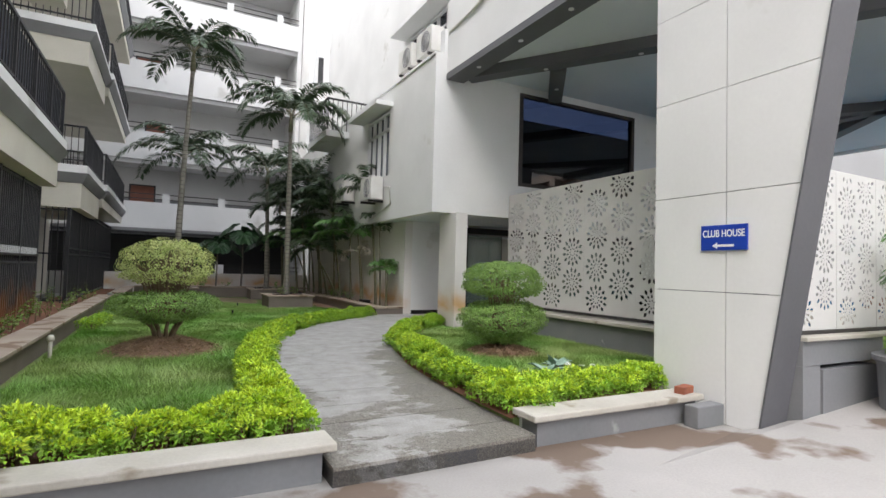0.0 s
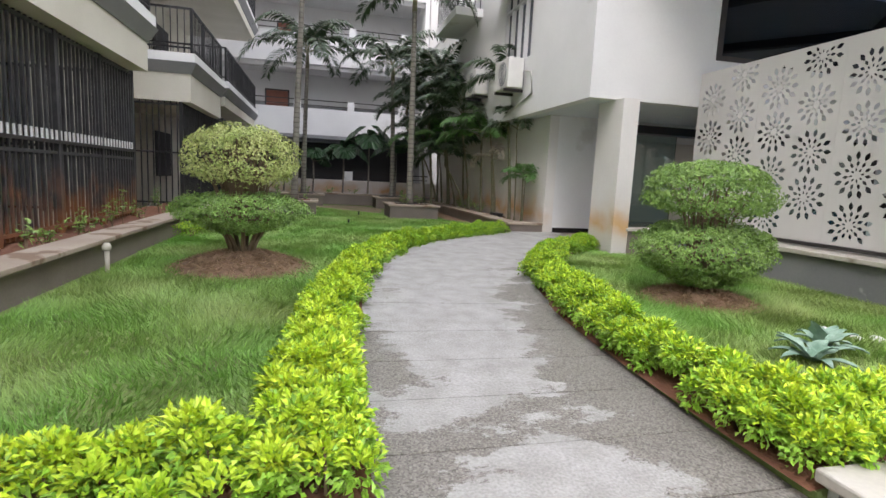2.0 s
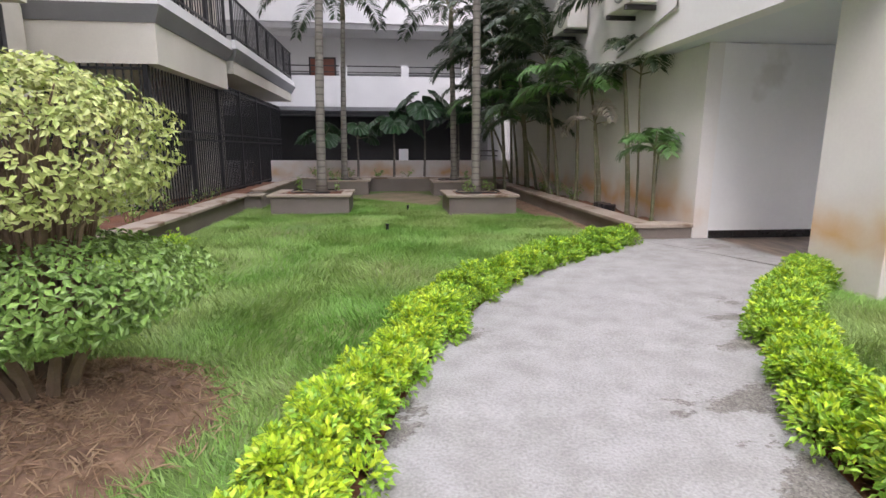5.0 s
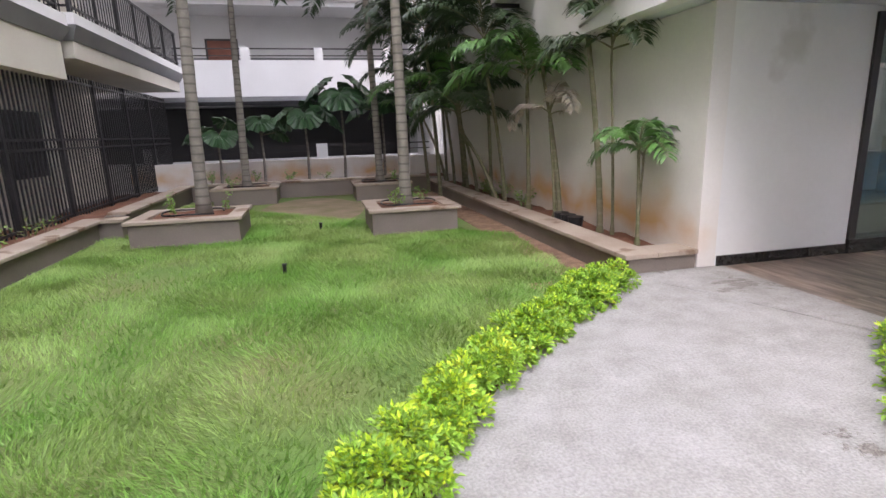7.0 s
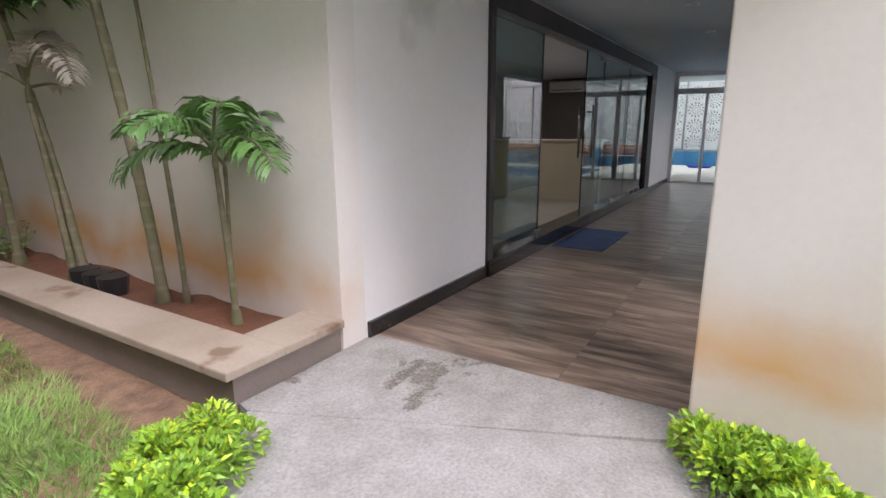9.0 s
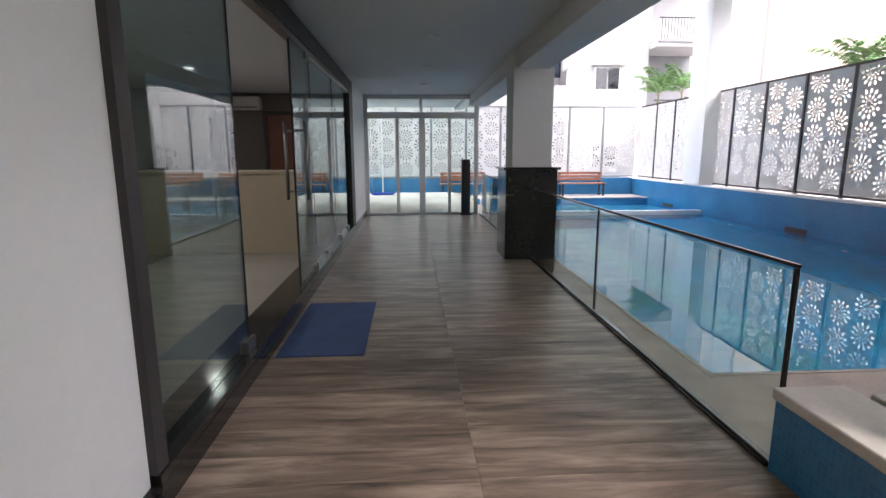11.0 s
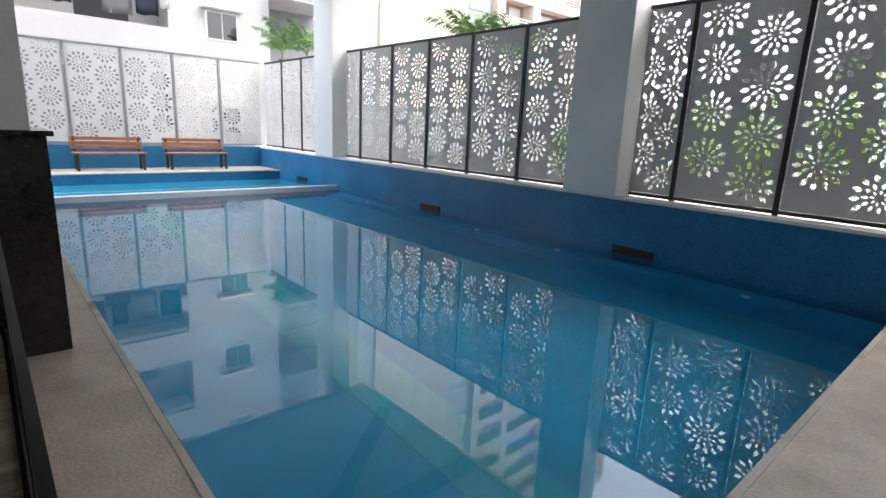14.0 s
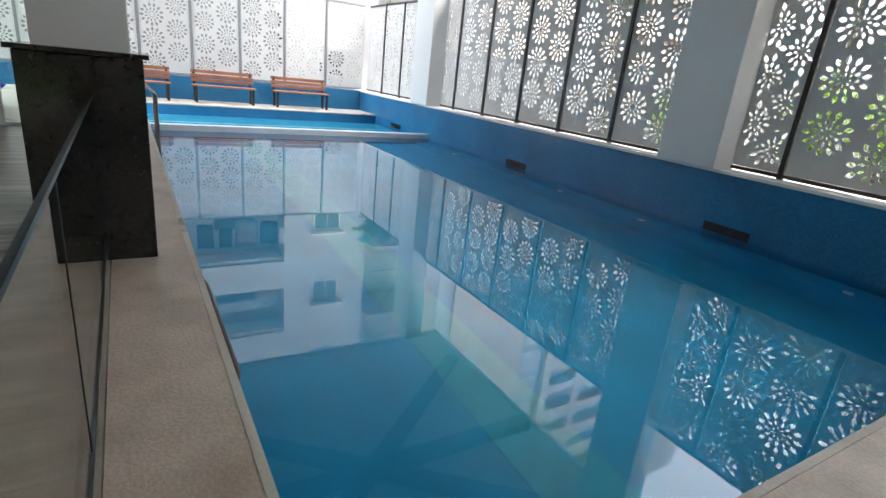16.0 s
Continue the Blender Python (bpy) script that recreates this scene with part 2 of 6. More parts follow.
def plank_material():
    m = bpy.data.materials.new("wood_plank_tile")
    m.use_nodes = True
    n, l, b = nodes_of(m)
    geo, info = n.new("ShaderNodeNewGeometry"), n.new("ShaderNodeObjectInfo")
    mp = n.new("ShaderNodeMapping")
    mp.inputs["Scale"].default_value = (12, 1.7, 1)
    off = n.new("ShaderNodeVectorMath")
    off.operation = "MULTIPLY_ADD"
    off.inputs[1].default_value = (7, 13, 0)
    cmb = n.new("ShaderNodeCombineXYZ")
    for i in range(3):
        l.new(info.outputs["Random"], cmb.inputs[i])
    l.new(cmb.outputs[0], off.inputs[0])
    l.new(geo.outputs["Position"], off.inputs[2])
    l.new(off.outputs[0], mp.inputs[0])
    tx = n.new("ShaderNodeTexNoise")
    tx.inputs["Scale"].default_value, tx.inputs["Detail"].default_value, tx.inputs["Roughness"].default_value = 1.0, 8, 0.62
    tx.inputs["Distortion"].default_value = 0.5
    l.new(mp.outputs[0], tx.inputs["Vector"])
    cr = n.new("ShaderNodeValToRGB")
    e = cr.color_ramp.elements
    e[0].position, e[0].color = 0.3, (0.055, 0.039, 0.030, 1)
    e[1].position, e[1].color = 0.72, (0.52, 0.40, 0.31, 1)
    mid = e.new(0.5)
    mid.color = (0.23, 0.17, 0.13, 1)
    l.new(tx.outputs["Fac"], cr.inputs[0])
    hs = n.new("ShaderNodeHueSaturation")
    mr = n.new("ShaderNodeMapRange")
    mr.inputs[3].default_value, mr.inputs[4].default_value = 0.9, 1.08
    l.new(info.outputs["Random"], mr.inputs[0])
    l.new(mr.outputs[0], hs.inputs["Value"])
    l.new(cr.outputs[0], hs.inputs["Color"])
    l.new(hs.outputs[0], b.inputs["Base Color"])
    b.inputs["Roughness"].default_value = 0.30
    bp = n.new("ShaderNodeBump")
    bp.inputs["Strength"].default_value, bp.inputs["Distance"].default_value = 0.12, 0.004
    l.new(tx.outputs["Fac"], bp.inputs["Height"])
    l.new(bp.outputs[0], b.inputs["Normal"])
    return m


def mosaic_material(name, cols, joint, size=0.025, rough=0.25):
    m = bpy.data.materials.new(name)
    m.use_nodes = True
    n, l, b = nodes_of(m)
    geo = n.new("ShaderNodeNewGeometry")
    sep, cmb = n.new("ShaderNodeSeparateXYZ"), n.new("ShaderNodeCombineXYZ")
    l.new(geo.outputs["Position"], sep.inputs[0])
    add = n.new("ShaderNodeMath")
    l.new(sep.outputs[0], add.inputs[0])
    l.new(sep.outputs[1], add.inputs[1])
    l.new(add.outputs[0], cmb.inputs[0])
    l.new(sep.outputs[2], cmb.inputs[1])
    br = n.new("ShaderNodeTexBrick")
    br.offset = 0
    br.inputs["Color1"].default_value, br.inputs["Color2"].default_value = (*cols[0], 1), (*cols[1], 1)
    br.inputs["Mortar"].default_value = (*joint, 1)
    br.inputs["Scale"].default_value = 1
    br.inputs["Brick Width"].default_value = br.inputs["Row Height"].default_value = size
    br.inputs["Mortar Size"].default_value = size * 0.07
    l.new(cmb.outputs[0], br.inputs["Vector"])
    no = n.new("ShaderNodeTexNoise")
    no.inputs["Scale"].default_value = 1.3
    l.new(geo.outputs["Position"], no.inputs["Vector"])
    hs, mr = n.new("ShaderNodeHueSaturation"), n.new("ShaderNodeMapRange")
    mr.inputs[3].default_value, mr.inputs[4].default_value = 0.75, 1.25
    l.new(no.outputs["Fac"], mr.inputs[0])
    l.new(mr.outputs[0], hs.inputs["Value"])
    l.new(br.outputs["Color"], hs.inputs["Color"])
    l.new(hs.outputs[0], b.inputs["Base Color"])
    b.inputs["Roughness"].default_value = rough
    bp = n.new("ShaderNodeBump")
    bp.inputs["Strength"].default_value, bp.inputs["Distance"].default_value = 0.3, 0.002
    bp.invert = True
    l.new(br.outputs["Fac"], bp.inputs["Height"])
    l.new(bp.outputs[0], b.inputs["Normal"])
    return m


def water_material():
    m = bpy.data.materials.new("pool_water")
    m.use_nodes = True
    n, l, b = nodes_of(m)
    b.inputs["Base Color"].default_value = (0.28, 0.86, 1.0, 1)
    b.inputs["Roughness"].default_value, b.inputs["IOR"].default_value = 0.0, 1.45
    b.inputs["Transmission Weight"].default_value = 1.0
    geo, no, bp = n.new("ShaderNodeNewGeometry"), n.new("ShaderNodeTexNoise"), n.new("ShaderNodeBump")
    no.inputs["Scale"].default_value, no.inputs["Detail"].default_value = 1.6, 1.5
    bp.inputs["Strength"].default_value, bp.inputs["Distance"].default_value = 0.004, 0.05
    l.new(geo.outputs["Position"], no.inputs["Vector"])
    l.new(no.outputs["Fac"], bp.inputs["Height"])
    l.new(bp.outputs[0], b.inputs["Normal"])
    return m


def glass_material(name, tint=(0.9, 0.97, 0.95), base=0.04):
    """Thin sheet glass: mostly clear, with a mirror that grows towards grazing angles."""
    m = bpy.data.materials.new(name)
    m.use_nodes = True
    n, l = m.node_tree.nodes, m.node_tree.links
    n.remove(n["Principled BSDF"])
    out = n["Material Output"]
    clear, gloss, mix, lw = n.new("ShaderNodeBsdfTransparent"), n.new("ShaderNodeBsdfGlossy"), n.new("ShaderNodeMixShader"), n.new("ShaderNodeLayerWeight")
    clear.inputs[0].default_value = (*tint, 1)
    gloss.inputs["Roughness"].default_value = 0.01
    lw.inputs[0].default_value = 0.5
    pw, ma = n.new("ShaderNodeMath"), n.new("ShaderNodeMath")
    pw.operation, ma.operation = "POWER", "MULTIPLY_ADD"
    pw.inputs[1].default_value = 4.0
    ma.inputs[1].default_value, ma.inputs[2].default_value = 1 - base, base
    l.new(lw.outputs["Facing"], pw.inputs[0])
    l.new(pw.outputs[0], ma.inputs[0])
    l.new(ma.outputs[0], mix.inputs[0])
    l.new(clear.outputs[0], mix.inputs[1])
    l.new(gloss.outputs[0], mix.inputs[2])
    l.new(mix.outputs[0], out.inputs[0])
    return m


def stained_material():
    """Cream paint with the rust-orange rising damp stain at the foot of the garden walls."""
    m = material("damp_stained_paint", (0.76, 0.74, 0.71), 0.8, (0.68, 0.66, 0.63), 0.9, 30, 0.04, 0.12)
    n, l, b = nodes_of(m)
    geo, sep, no = n.new("ShaderNodeNewGeometry"), n.new("ShaderNodeSeparateXYZ"), n.new("ShaderNodeTexNoise")
    l.new(geo.outputs["Position"], sep.inputs[0])
    no.inputs["Scale"].default_value, no.inputs["Detail"].default_value = 1.5, 5
    l.new(geo.outputs["Position"], no.inputs["Vector"])
    ma = n.new("ShaderNodeMath")
    ma.operation = "MULTIPLY_ADD"
    ma.inputs[1].default_value = -0.55
    l.new(no.outputs["Fac"], ma.inputs[0])
    l.new(sep.outputs[2], ma.inputs[2])
    band = n.new("ShaderNodeValToRGB")
    e = band.color_ramp.elements
    e[0].position, e[0].color = 0.0, (0.12, 0.12, 0.12, 1)
    e[1].position, e[1].color = 1.0, (0, 0, 0, 1)
    for at, v in ((0.20, 0.25), (0.36, 0.85), (0.46, 0.7), (0.62, 0.22), (0.80, 0.05)):
        e.new(at).color = (v, v, v, 1)
    l.new(ma.outputs[0], band.inputs[0])
    patch = n.new("ShaderNodeTexNoise")
    patch.inputs["Scale"].default_value, patch.inputs["Detail"].default_value = 0.9, 3
    l.new(geo.outputs["Position"], patch.inputs["Vector"])
    pr, r = n.new("ShaderNodeMapRange"), n.new("ShaderNodeMath")
    pr.inputs[1].default_value, pr.inputs[2].default_value, pr.inputs[3].default_value = 0.38, 0.60, 0.12
    r.operation = "MULTIPLY"
    l.new(patch.outputs["Fac"], pr.inputs[0])
    l.new(band.outputs[0], r.inputs[0])
    l.new(pr.outputs[0], r.inputs[1])
    mix = n.new("ShaderNodeMix")
    mix.data_type = "RGBA"
    l.new(b.inputs["Base Color"].links[0].from_socket, mix.inputs[6])
    mix.inputs[7].default_value = (0.62, 0.34, 0.10, 1)
    l.new(r.outputs[0], mix.inputs[0])
    l.new(mix.outputs[2], b.inputs["Base Color"])
    return m


PATHM, PLANK, WATER, STAINED = path_material(), plank_material(), water_material(), stained_material()
MOSAIC = mosaic_material("blue_mosaic", ((0.016, 0.15, 0.33), (0.024, 0.19, 0.39)), (0.05, 0.19, 0.33))
FLOORBLUE = mosaic_material("pool_floor_mosaic", ((0.012, 0.37, 0.66), (0.018, 0.43, 0.72)), (0.05, 0.36, 0.56))
LANE = mosaic_material("pool_lane_mosaic", ((0.06, 0.42, 0.52), (0.08, 0.46, 0.56)), (0.1, 0.42, 0.52))
CYAN = mosaic_material("kids_pool_mosaic", ((0.16, 0.62, 0.80), (0.22, 0.68, 0.84)), (0.2, 0.55, 0.7))
GLASS = glass_material("clear_glass")
DOORGLASS = glass_material("shopfront_glass", (0.66, 0.75, 0.73), 0.10)
DARKGLASS = glass_material("dark_tinted_glass", (0.10, 0.12, 0.17), 0.07)


def ringed(m, scale, col):
    """Leaf-scar rings across an upright stem."""
    n, l, b = nodes_of(m)
    geo, wave = n.new("ShaderNodeNewGeometry"), n.new("ShaderNodeTexWave")
    wave.wave_type, wave.bands_direction = "BANDS", "Z"
    wave.inputs["Scale"].default_value, wave.inputs["Distortion"].default_value, wave.inputs["Detail Scale"].default_value = scale, 0.8, 2.0
    l.new(geo.outputs["Position"], wave.inputs["Vector"])
    r, mix = n.new("ShaderNodeMapRange"), n.new("ShaderNodeMix")
    r.inputs[1].default_value, r.inputs[2].default_value, r.inputs[4].default_value = 0.82, 0.97, 0.8
    mix.data_type = "RGBA"
    mix.inputs[7].default_value = (*col, 1)
    l.new(wave.outputs["Fac"], r.inputs[0])
    l.new(r.outputs[0], mix.inputs[0])
    l.new(b.inputs["Base Color"].links[0].from_socket, mix.inputs[6])
    l.new(mix.outputs[2], b.inputs["Base Color"])


ringed(CANE, 2.3, (0.21, 0.19, 0.13))
ringed(TRUNK, 2.6, (0.11, 0.10, 0.085))
# stained white of the rear block, greyed to carry the galleries' shade
GALLERY = material("gallery_white_dimmed", (0.62, 0.62, 0.615), 0.8, (0.55, 0.55, 0.545), 0.5, 20, 0.04, 0.05, stain=(0.46, 0.455, 0.44), stain_scale=0.6, stain_lo=0.64)
# white paint with stains, greyed so that its shade lies in the base colour
OFFWHITE = material("dimmed_stained_white", (0.41, 0.405, 0.40), 0.8, (0.37, 0.365, 0.36), 0.6, 20, 0.04, 0.05, stain=(0.34, 0.33, 0.31), stain_scale=0.5, stain_lo=0.62)


# ---- mesh helpers ----
def finish(name, bm, mat, parent=None, label="", smooth=False):
    me = bpy.data.meshes.new(name)
    bmesh.ops.recalc_face_normals(bm, faces=bm.faces)
    bm.to_mesh(me)
    bm.free()
    if smooth:
        me.polygons.foreach_set("use_smooth", [True] * len(me.polygons))
    me.materials.append(mat)
    ob = new(name, me)
    if parent:
        ob.parent = parent
    if label:
        ob["label"] = label
    return ob


def part(name, bm, mat, parent, label="", smooth=False):
    return finish(name, bm, mat, parent, label, smooth)


def thing(name, label, category, group="", at=(0, 0, 0), turn=0):
    e = new(name)
    e.matrix_world = pose(*at, 0, 0, turn)
    return tagged(e, label, category, group)


def box(bm, x0, x1, y0, y1, z0, z1, bevel=0.0):
    vs = [bm.verts.new((x, y, z)) for z in (z0, z1) for x, y in ((x0, y0), (x1, y0), (x1, y1), (x0, y1))]
    fs = [(0, 3, 2, 1), (4, 5, 6, 7), (0, 1, 5, 4), (1, 2, 6, 5), (2, 3, 7, 6), (3, 0, 4, 7)]
    made = [bm.faces.new([vs[i] for i in f]) for f in fs]
    if bevel:
        edges = list({e for f in made for e in f.edges})
        bmesh.ops.bevel(bm, geom=edges, offset=bevel, segments=2, profile=0.5, affect="EDGES")
    return bm


def boxes(*specs, bevel=0.0):
    bm = bmesh.new()
    for s in specs:
        box(bm, *s, bevel=bevel)
    return bm


def structure(name, bm, mat, label="", category=""):
    return tagged(finish(name, bm, mat), label, category, kind="structure")


def tube(bm, pts, radii, sides=8):
    """A tapered tube through the points."""
    rings, up = [], Vector((0, 0, 1))
    for i, p in enumerate(pts):
        a, b = Vector(pts[max(i - 1, 0)]), Vector(pts[min(i + 1, len(pts) - 1)])
        d = (b - a).normalized()
        side = d.cross(up if abs(d.z) < 0.95 else Vector((1, 0, 0))).normalized()
        over = side.cross(d)
        r = float(radii[i] if hasattr(radii, "__len__") else radii)
        rings.append([bm.verts.new(Vector(p) + r * (math.cos(t) * side + math.sin(t) * over)) for t in [2 * math.pi * k / sides for k in range(sides)]])
    for r0, r1 in zip(rings, rings[1:]):
        for k in range(sides):
            bm.faces.new((r0[k], r0[(k + 1) % sides], r1[(k + 1) % sides], r1[k]))
    bm.faces.new(rings[0][::-1])
    bm.faces.new(rings[-1])
    return bm


def prism(bm, outline, z0, z1):
    """An upright prism over a plan outline."""
    lo = [bm.verts.new((x, y, z0)) for x, y in outline]
    hi = [bm.verts.new((x, y, z1)) for x, y in outline]
    bm.faces.new(lo[::-1])
    bm.faces.new(hi)
    for i in range(len(lo)):
        j = (i + 1) % len(lo)
        bm.faces.new((lo[i], lo[j], hi[j], hi[i]))
    return bm


def raw_mesh(name, verts, faces, mat, parent=None, smooth=False):
    me = bpy.data.meshes.new(name)
    me.from_pydata(np.asarray(verts).tolist(), [], np.asarray(faces).tolist() if not isinstance(faces, list) else faces)
    me.materials.append(mat)
    if smooth:
        me.polygons.foreach_set("use_smooth", [True] * len(me.polygons))
    ob = new(name, me)
    if parent:
        ob.parent = parent
    return ob


RNG = np.random.default_rng(7)


def leaf_cloud(centres, out, length, width, droop=0.3):
    """Folded pointed leaves at the centres, facing roughly along out. Returns verts and faces."""
    n = len(centres)
    d = out + RNG.normal(0, 0.55, (n, 3))
    d /= np.linalg.norm(d, axis=1)[:, None] + 1e-9
    a = np.cross(d, RNG.normal(0, 1, (n, 3)))
    a /= np.linalg.norm(a, axis=1)[:, None] + 1e-9
    b = np.cross(d, a)
    L = length * RNG.uniform(0.7, 1.3, n)[:, None]
    W = width * RNG.uniform(0.7, 1.3, n)[:, None]
    base, tip = centres - a * L * 0.5, centres + a * L * 0.5 - d * L * droop * 0.3
    l, r = centres + b * W * 0.5 + d * W * 0.2, centres - b * W * 0.5 + d * W * 0.2
    verts = np.stack([base, l, tip, r], 1).reshape(-1, 3)
    k = np.arange(n)[:, None] * 4
    return verts, np.concatenate([k + [0, 1, 2], k + [0, 2, 3]])


def leaf_spray(centres, way, length, width):
    """Leaves that point along way from their bases, cupped, as in a rosette on a shoot. Returns verts and faces."""
    n = len(centres)
    a = way + RNG.normal(0, 0.35, (n, 3))
    a /= np.linalg.norm(a, axis=1)[:, None] + 1e-9
    b = np.cross(a, RNG.normal(0, 0.4, (n, 3)) + (0, 0, 1))
    b /= np.linalg.norm(b, axis=1)[:, None] + 1e-9
    up = np.cross(b, a)
    L = length * RNG.uniform(0.6, 1.25, n)[:, None]
    W = width * RNG.uniform(0.7, 1.25, n)[:, None]
    mid = centres + a * L * 0.5
    verts = np.stack([centres, mid + b * W * 0.5 + up * W * 0.25, centres + a * L - up * L * 0.15, mid - b * W * 0.5 + up * W * 0.25], 1).reshape(-1, 3)
    k = np.arange(n)[:, None] * 4
    return verts, np.concatenate([k + [0, 1, 2], k + [0, 2, 3]])

# ---- ground, road and path ----
def ground_sheet():
    """One sheet to the horizon that climbs a little towards the porch, left open where the pool is sunk."""
    xs, ys = [-300, 4, 7.3, 26, 300], [-300, 4.46, 5.16, 17, 300]
    bm = bmesh.new()
    vs = [[bm.verts.new((x, y, 0.22 if x > 5 and y < 5 else 0.0)) for y in ys] for x in xs]
    for i in range(4):
        for j in range(4):
            if not (i == 2 and j in (1, 2)):
                bm.faces.new((vs[i][j], vs[i + 1][j], vs[i + 1][j + 1], vs[i][j + 1]))
    return bm


structure("ground", ground_sheet(), ROAD, "grey concrete driveway with damp brown patches", "driveway")


def spline(points, n):
    """Catmull-Rom through plan points, n samples."""
    p = np.array([points[0], *points, points[-1]], float)
    out = []
    for s in np.linspace(0, len(points) - 1 - 1e-6, n):
        i, f = int(s), s - int(s)
        a, b, c, d = p[i:i + 4]
        out.append(0.5 * (2 * b + (c - a) * f + (2 * a - 5 * b + 4 * c - d) * f * f + (3 * b - a - 3 * c + d) * f ** 3))
    return np.array(out)


LEFT = spline([(1.84, 5.05), (1.84, 6.3), (1.98, 8.0), (2.42, 10.13), (3.45, 12.07), (5.43, 13.82)], 61)
RIGHT = spline([(3.46, 5.09), (3.50, 6.3), (3.66, 7.9), (4.13, 9.75), (5.15, 11.27), (6.2, 12.1)], 61)


def path_z(y):
    return 0.125 + 0.135 * min(max((y - 5.0) / 8.0, 0), 1)


garden_path = thing("garden_path", "curved light concrete garden path with dark wet patches", "path")
garden_path["kind"] = "structure"
cuts = [0, 5, 9, 13, 17, 21, 26, 60]
for i0, i1 in zip(cuts, cuts[1:]):
    bm = bmesh.new()
    across = {}
    rows = []
    for i in range(i0, i1 + 1):
        f = 0.002 if i in (i0, i1) else 0
        row = []
        for s in np.linspace(0, 1, 7):
            x, y = LEFT[i] * (1 - s) + RIGHT[i] * s
            g = 0.004 * (1 if i == i0 else -1 if i == i1 else 0)
            v = bm.verts.new((x, y + (g if i not in (0, 60) else 0), path_z(y) - f))
            across[v] = s
            row.append(v)
        rows.append(row)
    for a, b in zip(rows, rows[1:]):
        for k in range(6):
            bm.faces.new((a[k], a[k + 1], b[k + 1], b[k]))
    uv = bm.loops.layers.uv.new("across")
    for fc in bm.faces:
        for lp in fc.loops:
            lp[uv].uv = (across[lp.vert], 0)
    geom = bmesh.ops.extrude_face_region(bm, geom=list(bm.faces))
    for v in [g for g in geom["geom"] if isinstance(g, bmesh.types.BMVert)]:
        v.co.z -= 0.16
    part("slab", bm, PATHM, garden_path)
# bed under the joints, and the apron before the corridor
bm = bmesh.new()
prism(bm, [tuple(p) for p in LEFT] + [tuple(p) for p in RIGHT[::-1]], -0.02, 0.1)
part("joint_bed", bm, SLATE, garden_path)
bm = bmesh.new()
prism(bm, [(5.43, 13.82), (6.2, 12.1), (6.42, 12.1), (6.42, 13.9), (5.45, 13.9)], 0.0, 0.262)
part("apron", bm, PATHM, garden_path)

# lawns
def lawn(name, outline, label, z=0.17):
    bm = bmesh.new()
    prism(bm, outline, 0.0, z)
    return structure(name, bm, TURF, label, "lawn")


lawn("lawn_west", [(-0.5, 5.4), (1.80, 5.4)] + [tuple(p) for p in LEFT[4:]] + [(5.43, 23.2), (-0.5, 23.2)], "mown green lawn with worn dry patches")
lawn("lawn_east", [tuple(p) for p in RIGHT[4:][::-1]] + [(3.5, 5.4), (7.3, 5.4), (7.3, 11.4), (6.2, 11.4)], "small shaded lawn beside the club house wall")


def inside(px, py, poly):
    hit = np.zeros(len(px), bool)
    q = np.roll(poly, -1, axis=0)
    for (x0, y0), (x1, y1) in zip(poly, q):
        c = ((y0 > py) != (y1 > py)) & (px < (x1 - x0) * (py - y0) / (y1 - y0 + 1e-12) + x0)
        hit ^= c
    return hit


def grass(name, poly, count, label):
    poly = np.array(poly)
    lo, hi = poly.min(0), poly.max(0)
    p = RNG.uniform(lo, hi, (count, 2))
    p = p[inside(p[:, 0], p[:, 1], poly)]
    bare = np.array([noise.noise((x * 0.5, y * 0.5, 3.0)) for x, y in p])
    p = p[bare + RNG.uniform(-0.35, 0.35, len(p)) < 0.42]
    n = len(p)
    h = RNG.uniform(0.025, 0.075, n)
    w = RNG.uniform(0.003, 0.0062, n)
    t = RNG.uniform(0, 2 * math.pi, n)
    # tufts lie over together, each patch its own way
    comb = np.array([(noise.noise((x * 1.7, y * 1.7, 7.0)), noise.noise((x * 1.7, y * 1.7, 19.0))) for x, y in p])
    lean = comb * 0.09 + RNG.normal(0, 0.028, (n, 2))
    base = np.c_[p, np.full(n, 0.165)]
    side = np.c_[np.cos(t) * w, np.sin(t) * w, np.zeros(n)]
    tip = base + np.c_[lean, h]
    v = np.stack([base - side, base + side, tip], 1).reshape(-1, 3)
    ob = raw_mesh(name, v, np.arange(3 * n).reshape(-1, 3), GRASS)
    return tagged(ob, label, "grass", kind="stuff")


west = [(-0.42, 5.9), (1.5, 5.9)] + [tuple(p - (0.35, 0)) for p in LEFT[8:]] + [(5.3, 16.5), (-0.42, 22.5)]
grass("grass_west", west, 430000, "short uneven green lawn grass")
grass("grass_east", [tuple(p + (0.4, 0)) for p in RIGHT[8:][::-1]] + [(3.95, 6.0), (7.25, 6.0), (7.25, 11.3)]  , 110000, "short thin grass in the shade")

# ---- kerb planters at the road ----
kerb = thing("planter_wall", "low grey planter wall with stone coping beside the road", "planter wall")
part("wall", boxes((-9, 1.80, 5.16, 5.36, 0.0, 0.205)), GREY, kerb)
part("coping", boxes((-9, 1.88, 5.10, 5.41, 0.207, 0.262), bevel=0.012), STONE, kerb, "worn pale stone coping")
kerb2 = thing("planter_wall", "low grey planter wall with stone coping beside the entrance pier", "planter wall")
part("wall", boxes((3.53, 5.45, 5.16, 5.36, 0.0, 0.205)), GREY, kerb2)
part("wall", boxes((3.53, 3.62, 5.36, 5.44, 0.0, 0.205)), WHITE, kerb2, "chipped white end of the wall")
part("coping", boxes((3.46, 5.5, 5.10, 5.41, 0.207, 0.262), bevel=0.012), STONE, kerb2, "worn pale stone coping")
